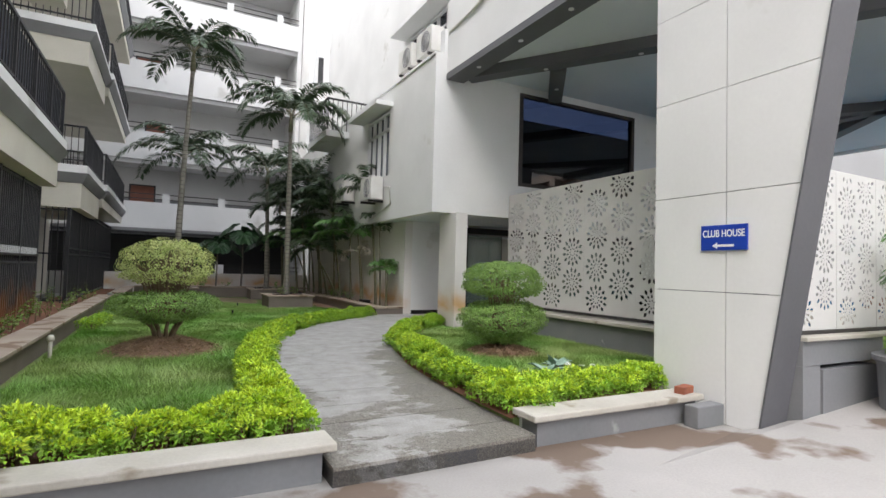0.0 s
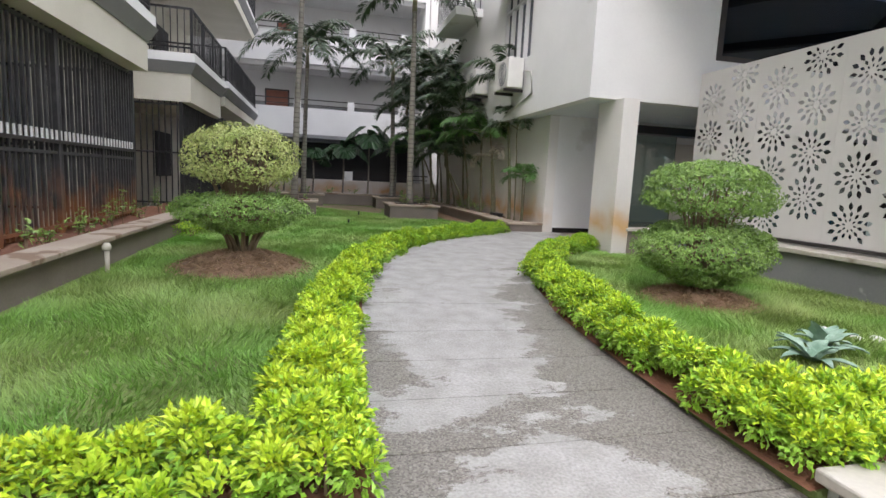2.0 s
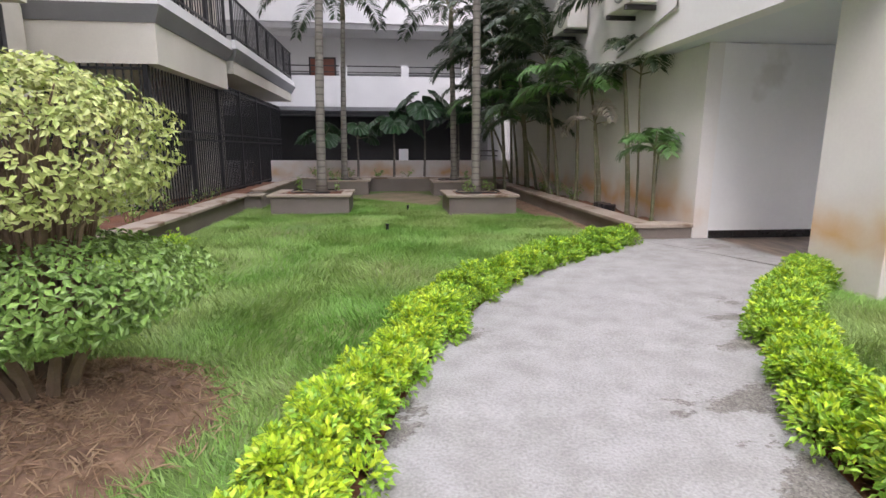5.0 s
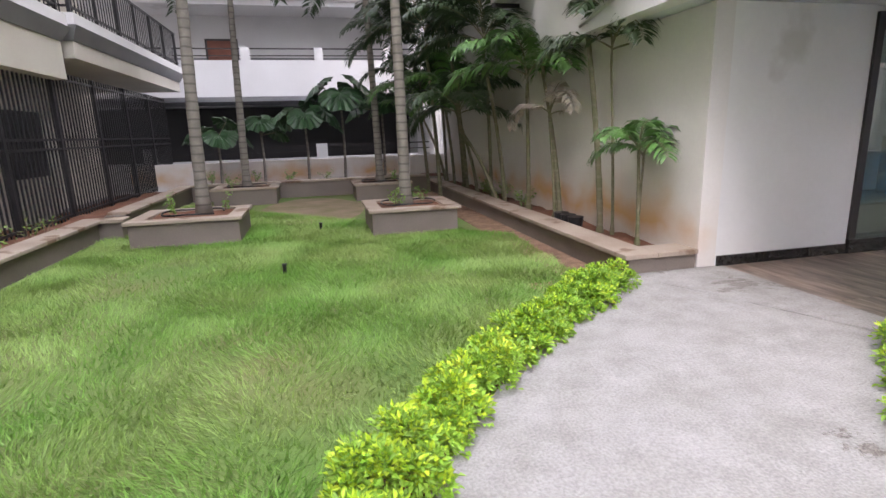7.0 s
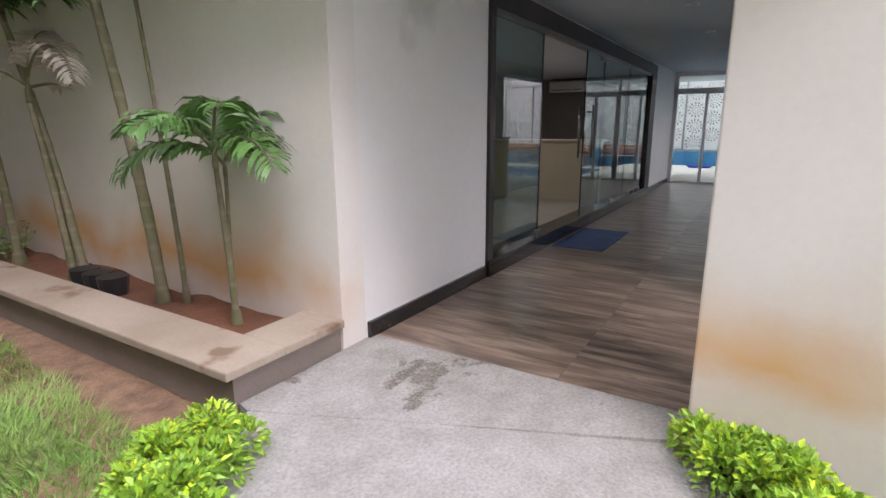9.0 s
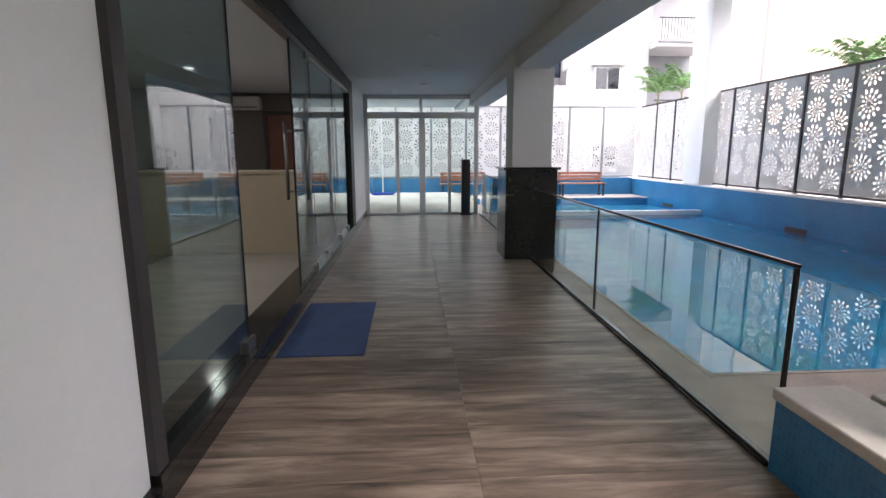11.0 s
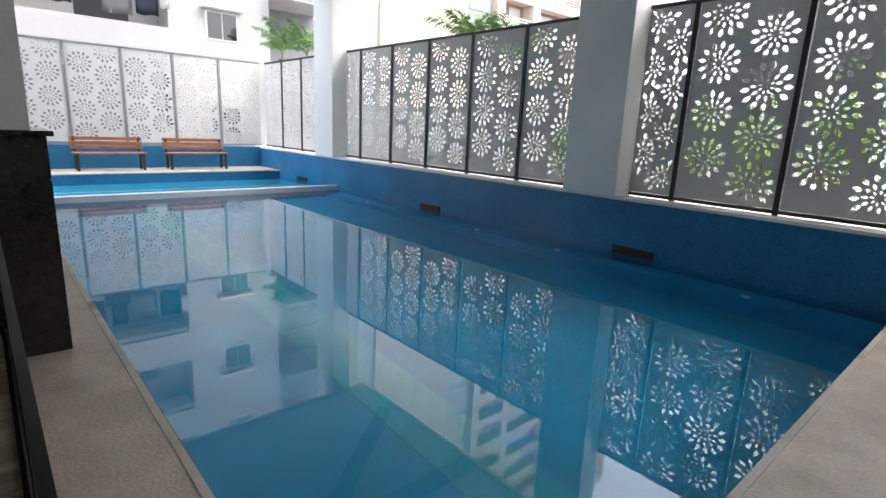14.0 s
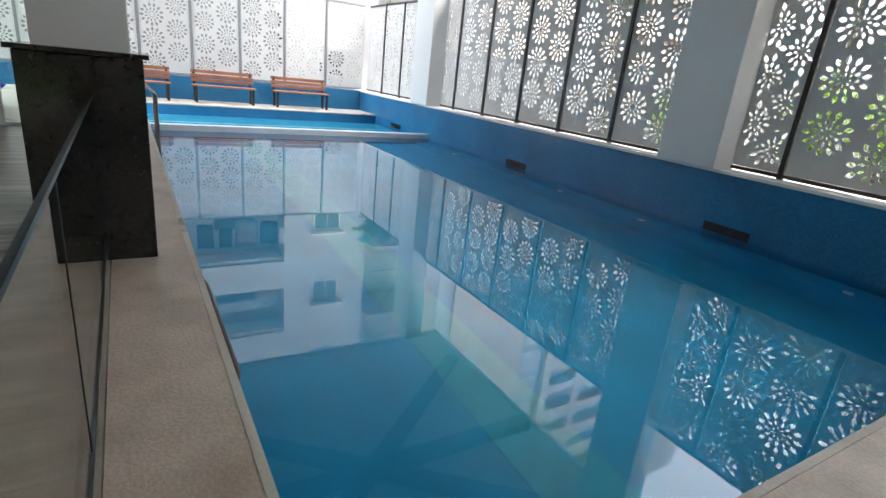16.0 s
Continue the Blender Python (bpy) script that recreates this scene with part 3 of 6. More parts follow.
part("pillar", boxes((5.2, 5.58, 4.95, 5.097, 0.0, 0.2), bevel=0.01), GREY, kerb2)
brick = thing("brick", "loose red brick lying on the low planter wall", "brick", at=(5.36, 5.22, 0.262), turn=12)
part("body", boxes((-0.1, 0.1, -0.05, 0.05, 0, 0.07), bevel=0.006), BRICK, brick)

# ---- entrance pier and pool canopy ----
pier = thing("entrance_pier", "tall white tapered pier with grey edge and panel joints", "pier")
def pier_edge(z):
    return 4.64 - 0.162 * z


bm = bmesh.new()
levels = [0.0, 1.25, 2.22, 3.25, 4.2, 5.5]
for z0, z1 in zip(levels, levels[1:]):
    for ya, yb in ((None, 4.95), (4.96, 5.78)):
        lo0, lo1 = (pier_edge(z0), pier_edge(z1)) if ya is None else (ya, ya)
        a = [(5.6, lo0, z0 + 0.004), (5.6, yb, z0 + 0.004), (5.6, yb, z1 - 0.004), (5.6, lo1, z1 - 0.004)]
        bm = bmesh.new()
        f = [bm.verts.new(p) for p in a]
        g = [bm.verts.new((5.95, y, z)) for _, y, z in a]
        bm.faces.new(f)
        bm.faces.new(g[::-1])
        for i in range(4):
            bm.faces.new((f[i], g[i], g[(i + 1) % 4], f[(i + 1) % 4]))
        part("panel", bm, WHITE, pier)
bm = bmesh.new()
prof = [(pier_edge(0) - 0.02, 0), (pier_edge(0) - 0.002, 0), (pier_edge(5.5) - 0.002, 5.5), (pier_edge(5.5) - 0.02, 5.5)]
f = [bm.verts.new((5.58, y, z)) for y, z in prof]
g = [bm.verts.new((5.97, y, z)) for y, z in prof]
bm.faces.new(f), bm.faces.new(g[::-1])
for i in range(4):
    bm.faces.new((f[i], g[i], g[(i + 1) % 4], f[(i + 1) % 4]))
part("edge_band", bm, SLATE, pier, "dark grey slanted edge band")
part("core", boxes((5.62, 5.93, 4.7, 5.76, 0, 5.5)), SLATE, pier)

sign = thing("direction_sign", "blue sign reading CLUB HOUSE with a white arrow", "sign")
part("plate", boxes((5.575, 5.597, 4.735, 5.205, 1.655, 1.90), bevel=0.003), SIGNBLUE, sign)


def writing(name, text, size, m, mat, parent, squeeze=1.0):
    cu = bpy.data.curves.new(name, "FONT")
    cu.body, cu.size, cu.align_x, cu.align_y, cu.extrude, cu.offset = text, size, "CENTER", "CENTER", 0.001, size * 0.018
    tmp = bpy.data.objects.new(name, cu)
    me = bpy.data.meshes.new_from_object(tmp)
    bpy.data.objects.remove(tmp)
    me.materials.append(mat)
    ob = new(name, me)
    ob.parent = parent
    ob.matrix_world = m @ Matrix.Diagonal((squeeze, 1, 1, 1))
    return ob


writing("lettering", "CLUB HOUSE", 0.096, pose(5.5735, 4.97, 1.815, 90, 0, -90), SIGNWHITE, sign, 0.75)
bm = bmesh.new()
prism(bm, [(-0.11, 0), (-0.06, 0.03), (-0.06, 0.011), (0.11, 0.011), (0.11, -0.011), (-0.06, -0.011), (-0.06, -0.03)], 0, 0.002)
arrow = part("arrow", bm, SIGNWHITE, sign)
arrow.matrix_world = pose(5.5735, 4.97, 1.70, 90, 0, -90)

canopy = thing("canopy_roof", "high white canopy over the pool with grey beams", "canopy roof")
canopy["kind"] = "structure"
part("fascia", boxes((6.0, 6.2, 3.85, 11.59, 5.62, 7.2), (6.2, 20.6, 3.75, 3.85, 5.62, 6.4), (20.6, 20.7, 3.75, 11.59, 5.62, 6.4)), WHITE, canopy)
part("edge_beam", boxes((5.98, 6.4, 3.83, 11.57, 5.48, 5.618)), SLATE, canopy, "dark grey edge beam with small downlights")
part("soffit", boxes((6.2, 20.6, 3.85, 11.57, 5.72, 5.9)), CEIL, canopy)
for a, b in (((6.45, 11.42), (11.2, 4.3)), ((7.72, 9.99), (8.94, 11.56)), ((12.5, 11.4), (8.0, 4.0)), ((13, 11.4), (19, 4.2)), ((19, 11.4), (13, 4.2)), ((16, 11.4), (16, 4.0))):
    bm = bmesh.new()
    d = Vector((b[0] - a[0], b[1] - a[1])).normalized() * 0.16
    nrm = (-d.y, d.x)
    prism(bm, [(a[0] + nrm[0], a[1] + nrm[1]), (a[0] - nrm[0], a[1] - nrm[1]), (b[0] - nrm[0], b[1] - nrm[1]), (b[0] + nrm[0], b[1] + nrm[1])], 5.5, 5.72)
    part("beam", bm, SLATE, canopy)
for x, y in ((6.2, 10.6), (6.2, 9.2), (6.2, 7.9), (6.2, 6.6), (7.4, 9.99), (8.4, 8.49), (8.33, 10.77)):
    lamp = thing("downlight", "small round recessed downlight in grey beam", "downlight", "canopy downlights", (x, y, 5.478))
    bm = bmesh.new()
    tube(bm, [(0, 0, 0.0), (0, 0, -0.012)], 0.045, 12)
    part("rim", bm, ALU, lamp)

# added mass, hardly seen: keeps sky light off the east screens and neighbour block
structure("sky_blocker_over_pool", boxes((6.9, 20.6, 3.85, 11.59, 6.41, 13.0)), WHITE, "plain white block added over the pool to hold back sky light", "wall")

# ---- club house block ----
def wall(name, specs, mat, label="", category="wall"):
    return structure(name, boxes(*specs), mat, label, category)


wall("wall_planter_side", [(6.15, 6.35, 13.9, 24.0, 0.0, 2.62)], STAINED, "cream painted wall with rust damp stains behind palms")
wall("wall_corridor_north", [(6.35, 7.9, 13.9, 14.1, 0.0, 2.62), (14.35, 17.0, 13.9, 14.1, 0.0, 2.62)], WHITE, "white painted corridor wall")
wall("wall_corridor_head", [(7.9, 14.35, 13.94, 14.1, 2.562, 2.62)], WHITE, "white wall strip over the glass front")
structure("column_entrance", boxes((6.2, 6.48, 11.37, 12.12, 0.0, 2.62), bevel=0.008), STAINED, "white column with orange damp stain at its foot", "column")
# upper storey above the corridor
wall("wall_upper_west", [(5.73, 5.93, 11.59, 13.0, 2.62, 6.0), (5.73, 5.93, 13.0, 16.1, 2.62, 3.72), (5.73, 5.93, 13.0, 14.15, 3.72, 5.5),
                         (5.73, 5.93, 15.75, 24, 3.72, 5.5), (5.73, 5.93, 16.1, 24, 2.62, 3.72), (5.73, 5.93, 13.0, 24, 5.5, 6.0)], WHITE, "white upper wall facing the garden")
wall("wall_upper_south", [(5.93, 7.93, 11.59, 11.79, 2.62, 6.6), (7.93, 11.65, 11.59, 11.79, 2.62, 3.38), (7.93, 11.65, 11.59, 11.79, 5.56, 6.6), (11.65, 20.6, 11.59, 11.79, 2.62, 6.6)], WHITE, "white upper wall facing the pool")
wall("wall_setback_west", [(6.7, 6.9, 11.8, 13.0, 6.0, 13), (6.7, 6.9, 13.0, 15.2, 6.0, 6.5), (6.7, 6.9, 13, 15.2, 8.0, 9.6), (6.7, 6.9, 13, 15.2, 11.2, 13), (6.7, 6.9, 15.2, 24, 6.0, 13)], WHITE, "white set-back wall of the upper storeys")
wall("wall_setback_south", [(6.9, 20.6, 11.8, 12.0, 6.6, 13)], WHITE, "white wall above the canopy")
structure("ceiling_corridor", boxes((5.935, 17.0, 11.795, 24, 2.625, 2.76)), CEIL, "pale painted corridor ceiling", "ceiling")
structure("roof_ledge", boxes((5.70, 6.70, 11.6, 24, 6.0, 6.06)), WHITE, "white ledge carrying outdoor units", "ledge")
structure("interior_back", boxes((7.2, 16.8, 17.6, 17.8, 0, 2.59), (7.2, 7.4, 14.105, 17.6, 0, 2.59), (16.6, 16.8, 14.105, 17.6, 0, 2.59)), CREAM, "pale wall inside the club room", "wall")
structure("interior_floor", boxes((7.4, 16.6, 14.1, 17.6, 0.2, 0.27)), CLUBTILE, "pale tiled floor inside the club room", "floor")
structure("interior_ceiling", boxes((7.2, 16.8, 14.105, 17.6, 2.60, 2.62)), CEIL, "ceiling of the club room", "ceiling")
wall("roof_upper", [(6.7, 20.6, 12.0, 24, 13.0, 13.2)], WHITE, "flat roof of the club house", "roof")


def window(name, x, y0, y1, z0, z1, label):
    w = thing(name, label, "window")
    w["kind"] = "structure"
    fr = [(x - 0.03, x + 0.05, y0, y1, z0, z0 + 0.06), (x - 0.03, x + 0.05, y0, y1, z1 - 0.06, z1)]
    part("window_frame", boxes(*fr), ALU, w)
    n = 4
    for i in range(n + 1):
        y = y0 + (y1 - y0) * i / n
        part("mullion", boxes((x - 0.03, x + 0.05, y - 0.025, y + 0.025, z0 + 0.06, z1 - 0.06)), ALU, w)
    part("transom", boxes((x - 0.03, x + 0.05, y0, y1, z1 - 0.48, z1 - 0.43)), ALU, w)
    part("pane", boxes((x + 0.05, x + 0.06, y0, y1, z0, z1)), DARKGLASS, w)
    part("sunshade", boxes((x - 0.5, x + 0.02, y0 - 0.2, y1 + 0.4, z1 + 0.06, z1 + 0.18)), WHITE, w, "white concrete sunshade")
    return w


window("window_1", 5.76, 14.15, 15.75, 3.72, 5.44, "white framed window with dark panes over the garden")
window("window_2", 6.73, 13.0, 15.2, 6.5, 7.95, "white framed upper window with dark panes")
window("window_3", 6.73, 13.0, 15.2, 9.6, 11.1, "white framed top window with dark panes")
big = thing("window_4", "large dark tinted window with black frame over the pool", "window")
big["kind"] = "structure"
part("window_frame", boxes((7.93, 8.03, 11.57, 11.68, 3.38, 5.56), (11.55, 11.65, 11.57, 11.68, 3.38, 5.56), (8.03, 11.55, 11.57, 11.68, 3.38, 3.46), (8.03, 11.55, 11.57, 11.68, 5.48, 5.56)), DARKBAR, big)
part("pane", boxes((8.03, 11.55, 11.63, 11.64, 3.46, 5.48)), DARKGLASS, big)
# the room's lack of light is put into this dark sheet
structure("unlit_room_sheet", boxes((5.93, 20, 14.5, 14.6, 2.78, 6)), DARKFILL, "dark sheet for the unlit room behind the tinted window", "wall")

# low sill wall between column and screen, and screen wall
wall("wall_sill", [(6.49, 8.0, 11.38, 11.58, 0.0, 0.56)], BROWNSTONE, "brown rendered low wall")
structure("sill_coping", boxes((6.44, 8.0, 11.33, 11.62, 0.563, 0.61), bevel=0.008), STONE, "pale stone sill on low wall", "coping")
wall("wall_screen_base", [(7.3, 7.85, 5.0, 11.37, 0.0, 0.56)], GREY, "grey painted base wall below the screen")
structure("screen_coping", boxes((7.24, 7.9, 4.4, 11.32, 0.563, 0.62), bevel=0.008), STONE, "white stone coping below the screen", "coping")

# taupe tone carries the darkness of the unlit end wall in its colour
UNLITWALL = material("unlit_wall_tone", (0.17, 0.155, 0.14), 0.8, (0.14, 0.13, 0.12), 1.0, 30, 0.05, 0.05)
structure("wall_club_room_end", boxes((16.45, 16.595, 14.11, 17.595, 0.272, 2.59)), UNLITWALL, "end wall inside the club room, darkened as unlit", "wall")
COUNTER = material("beige_laminate", (0.46, 0.40, 0.29), 0.45, (0.42, 0.36, 0.26), 1.2, 30, 0.04, 0.0)
counter = thing("reception_counter", "cream panelled half wall counter inside the club room", "counter")
part("front", boxes((12.7, 12.86, 14.3, 17.3, 0.272, 1.25)), COUNTER, counter)
part("top", boxes((12.66, 13.1, 14.26, 17.3, 1.252, 1.285), bevel=0.006), COUNTER, counter)
inner = thing("interior_door", "dark wooden door inside the club room", "door")
part("leaf", boxes((16.40, 16.447, 14.75, 15.65, 0.272, 2.2), bevel=0.006), REDWOOD, inner)
part("frame", boxes((16.39, 16.448, 14.68, 14.745, 0.272, 2.27), (16.39, 16.448, 15.655, 15.72, 0.272, 2.27), (16.39, 16.448, 14.745, 15.655, 2.205, 2.27)), DARKBAR, inner)
split = thing("split_ac", "white wall air conditioner inside the club room", "air conditioner")
part("body", boxes((16.24, 16.448, 15.72, 16.55, 2.28, 2.52), bevel=0.03), ACWHITE, split)
part("louvre", boxes((16.232, 16.239, 15.77, 16.50, 2.31, 2.34)), GREY, split)
for x in (8.6, 11.0, 13.4):
    dl = thing("downlight", "lit round ceiling downlight in the club room", "downlight", "club room downlights", (x, 15.8, 2.598))
    bm = bmesh.new()
    tube(bm, [(0, 0, 0), (0, 0, -0.02)], 0.07, 14)
    part("rim", bm, ALU, dl)
    lampd = bpy.data.lights.new("downlight_lamp", "AREA")
    lampd.energy, lampd.size, lampd.shape, lampd.color = 2, 0.12, "DISK", (1.0, 0.95, 0.88)
    lo = new("downlight_lamp", lampd)
    lo.matrix_world = pose(x, 15.8, 2.57)

structure("wall_sill_mosaic", boxes((6.49, 8.0, 11.583, 11.60, 0.26, 0.56)), MOSAIC, "blue mosaic face of the low corridor wall", "wall")
gate = thing("steel_guard", "small black steel guard frame beside the screen", "guard rail")
for y in (6.72, 6.95):
    part("post", boxes((7.20, 7.235, y, y + 0.035, 0.62, 1.55)), BLACK, gate)
for i in range(6):
    part("rung", boxes((7.205, 7.23, 6.755, 6.95, 0.75 + i * 0.14, 0.775 + i * 0.14)), BLACK, gate)

# ---- perforated screens ----
def petal(cx, cy, ang, r, length, width):
    """Outline of one pointed petal hole."""
    pts = []
    for t, w in ((0, 0), (0.3, 0.9), (0.6, 1.0), (1, 0), (0.6, -1.0), (0.3, -0.9)):
        u, v = r + t * length, w * width / 2
        pts.append((cx + u * math.cos(ang) - v * math.sin(ang), cy + u * math.sin(ang) + v * math.cos(ang)))
    return pts


def flower_layout(w, h, seed, size=1.0):
    """Flowers in two staggered columns; petals stay inside the panel."""
    rng = random.Random(seed)
    holes = []
    step = 0.575 * size
    for col, cx in enumerate((w * 0.265, w * 0.745)):
        y = (0.25 + (0.29 if col else 0.0)) * size
        while y < h + 0.1:
            s = size * rng.uniform(0.92, 1.04)
            a0 = rng.uniform(0, 1)
            for ring, (r, ln, wd, k) in enumerate(((0.042, 0.050, 0.023, 8), (0.098, 0.075, 0.038, 11), (0.176, 0.105, 0.058, 13))):
                for i in range(k):
                    holes.append(petal(cx + rng.uniform(-0.004, 0.004), y, a0 + 2 * math.pi * (i + 0.5 * ring) / k, r * s, ln * s, wd * s))
            y += step
    inset = 0.02
    return [q for q in holes if all(inset < x < w - inset and inset < y < h - inset for x, y in q)]


def screen_mesh(name, w, h, seed, mat, size=1.0):
    """A board with petal holes cut through it, 6 mm thick, in its own x-z plane."""
    from mathutils import geometry
    holes = flower_layout(w, h, seed, size)
    pts, edges = [(0, 0), (w, 0), (w, h), (0, h)], [(0, 1), (1, 2), (2, 3), (3, 0)]
    loops = [[0, 1, 2, 3]]
    for q in holes:
        k = len(pts)
        pts += q
        loops.append(list(range(k, k + 6)))
        edges += [(k + i, k + (i + 1) % 6) for i in range(6)]
    v, _, f, ov, _, _ = geometry.delaunay_2d_cdt([Vector(p) for p in pts], edges, [], 0, 1e-6)
    owner = {}
    for li, lp in enumerate(loops[1:]):
        for i in lp:
            owner[i] = li
    src = [o[0] if o else -1 for o in ov]
    keep = []
    for t in f:
        own = {owner.get(src[i], -1) for i in t}
        if len(own) == 1 and -1 not in own:
            continue
        keep.append(tuple(t))
    n = len(v)
    where = {s: i for i, s in enumerate(src)}
    verts = [(p.x, -0.003, p.y) for p in v] + [(p.x, 0.003, p.y) for p in v]
    faces = [t for t in keep] + [tuple(i + n for i in t[::-1]) for t in keep]
    for lp in loops:
        for i in range(len(lp)):
            a, b = where[lp[i]], where[lp[(i + 1) % len(lp)]]
            faces.append((a, b, b + n, a + n))
    me = bpy.data.meshes.new(name)
    me.from_pydata(verts, [], faces)
    me.materials.append(mat)
    return me


PANELS = [screen_mesh("screen_board", 1.19, 2.42, s, SCREEN) for s in (1, 2, 3)]
NARROW = screen_mesh("screen_board", 0.62, 2.42, 4, SCREEN)


def screen_fence(label):
    return thing("screen_fence", label, "screen fence")


def screen_panel(fence, x, y, z, turn, mesh, width, bar=True, frame_mat=None):
    """One board of a fence with its post and rails: it stands at its lower left corner and runs along its own x."""
    b = new("panel", mesh)
    b.parent = fence
    b.matrix_local = pose(x, y, z, 0, 0, turn) @ pose(0.02, 0, 0.05)
    if bar:
        part("post", boxes((-0.05, 0.01, -0.03, 0.03, -0.07, 2.47)), frame_mat or DARKBAR, b)
        part("rail", boxes((0.01, width - 0.05, -0.02, 0.02, 2.425, 2.47)), frame_mat or DARKBAR, b)
        part("rail", boxes((0.01, width - 0.05, -0.02, 0.02, -0.05, -0.005)), frame_mat or DARKBAR, b)
    return b


south = screen_fence("white perforated flower screens in dark frames along the pool")
for i, x in enumerate((9.4, 10.65)):
    screen_panel(south, x, 4.6, 0.62, 0, PANELS[i % 3], 1.25)
ENTRY = [screen_mesh("screen_board", 0.80, 1.60, 20 + i, SCREEN, 0.65) for i in range(2)]
entry_fence = screen_fence("low white perforated flower screens beside the entrance pier")
for i in range(4):
    screen_panel(entry_fence, 6.0 + 0.81 * i, 4.6, 0.86, 0, ENTRY[i % 2], 0.81, False)
part("bottom_rail", boxes((6.0, 9.3, 4.58, 4.62, 0.872, 0.908)), DARKBAR, entry_fence)
screen_panel(south, 11.9, 4.6, 0.62, 0, NARROW, 0.66)
for i, x in enumerate((13.42, 14.66, 15.91, 17.15, 18.4)):
    screen_panel(south, x, 4.6, 0.62, 0, PANELS[(i + 1) % 3], 1.25)
screen_panel(south, 19.65, 4.6, 0.62, 0, NARROW, 0.66)
for i, x in enumerate((21.45, 22.69, 23.93)):
    screen_panel(south, x, 4.6, 0.62, 0, PANELS[i % 3], 1.25)
east = screen_fence("white perforated flower screens behind the poolside benches")
for i in range(9):
    screen_panel(east, 25.2, 15.98 - 1.25 * i, 0.62, -90, PANELS[i % 3], 1.25, True, GREY)
WIDE = [screen_mesh("screen_board", 1.208, 2.42, s, SCREEN) for s in (11, 12, 13)]
west_fence = screen_fence("white perforated flower screens between garden and pool")
for i in range(5):
    screen_panel(west_fence, 7.62, 11.5 - 1.21 * i, 0.64, -90, WIDE[(i + 2) % 3], 1.21, False)
part("bottom_rail", boxes((7.58, 7.64, 5.4, 11.5, 0.645, 0.685)), DARKBAR, west_fence)

# ---- pool ----
pool = thing("swimming_pool", "long blue mosaic swimming pool with still water", "swimming pool")
pool["kind"] = "structure"
wz = -0.2
part("basin_floor", boxes((9.2, 20.2, 4.9, 11.12, -1.5, -1.35)), FLOORBLUE, pool)
part("basin_wall", boxes((9.0, 9.2, 4.9, 11.12, -1.5, 0.04), (9.0, 20.4, 11.12, 11.32, -1.5, 0.04), (20.2, 20.4, 4.9, 11.12, -1.5, -0.22)), MOSAIC, pool)
part("lane_line", boxes((9.2, 20.2, 9.0, 9.55, -1.349, -1.345)), LANE, pool)
part("ledge", boxes((9.2, 20.2, 4.9, 5.25, -1.35, -0.62)), FLOORBLUE, pool)
part("divider", boxes((20.2, 20.42, 4.9, 11.12, -0.22, -0.09)), POOLWHITE, pool, "white tiled divider between the pools")
part("kids_floor", boxes((20.42, 23.6, 4.9, 11.12, -0.75, -0.6)), CYAN, pool, "bright cyan tiled shallow pool floor")
part("kids_wall", boxes((23.6, 23.7, 4.9, 11.12, -0.75, -0.03)), MOSAIC, pool)
part("water", boxes((9.2, 20.2, 4.9, 11.12, wz - 0.001, wz)), WATER, pool, "still turquoise pool water")
part("kids_water", boxes((20.42, 23.6, 4.9, 11.12, -0.231, -0.23)), WATER, pool)
for o in pool.children:
    if "water" in o.name:
        o.visible_shadow = False
        bpy_me = o.data
        bm = bmesh.new()
        bm.from_mesh(bpy_me)
        top = max(v.co.z for v in bm.verts)
        bmesh.ops.delete(bm, geom=[f for f in bm.faces if f.calc_center_median().z < top - 1e-5], context="FACES")
        bm.to_mesh(bpy_me)
        bm.free()

wall("wall_pool_south", [(7.3, 26, 4.52, 4.9, -1.5, 0.56)], MOSAIC, "blue mosaic pool wall")
wall("wall_pool_south_outside", [(6.3, 26, 4.46, 4.516, -0.1, 0.56), (6.3, 7.29, 4.52, 4.9, -0.1, 0.56)], GREY, "grey painted outer pool wall")
structure("pool_wall_coping", boxes((9.35, 26, 4.42, 4.92, 0.563, 0.60)), WHITE, "white coping on pool wall", "coping")
wall("wall_entry_base", [(6.0, 9.34, 4.48, 4.72, 0.603, 0.83), (6.0, 6.29, 4.48, 4.72, -0.1, 0.6)], GREY, "grey painted base wall below the entrance screens")
structure("entry_coping", boxes((6.0, 9.34, 4.44, 4.76, 0.832, 0.87), bevel=0.006), STONE, "pale stone coping below the entrance screens", "coping")
wall("wall_pool_east", [(24.95, 25.4, 4.92, 16, -0.2, 0.6)], MOSAIC, "blue mosaic wall behind benches")
for x in (11.89, 16.3, 21.85):
    d = thing("skimmer_slot", "dark rectangular skimmer slot in the blue pool wall", "skimmer", "skimmer slots")
    part("frame", boxes((x, x + 0.62, 4.9, 4.912, -0.195, -0.075)), BLACK, d)
    part("flap", boxes((x + 0.02, x + 0.60, 4.912, 4.918, -0.175, -0.10)), BLACK, d)
for x in (10.6, 13.2, 14.9, 18.3):
    d = thing("pool_inlet", "small round white inlet fitting under water", "pool fitting", "pool inlets", (x, 5.252, -0.5))
    bm = bmesh.new()
    tube(bm, [(0, 0, 0), (0, 0.03, 0)], 0.05, 12)
    part("ring", bm, ALU, d)
structure("pool_deck", boxes((7.86, 9.2, 4.9, 11.375, -0.1, 0.1), (8.01, 9.2, 11.375, 11.555, -0.1, 0.1), (9.2, 25, 11.12, 11.555, -0.1, 0.1)), DECKSTONE, "brown stone pool deck", "deck")
structure("deck_east", boxes((23.58, 24.95, 4.9, 11.12, -0.028, 0.0), (23.7, 24.95, 11.12, 16, -0.2, 0.0)), STONE, "pale stone deck with benches", "deck")
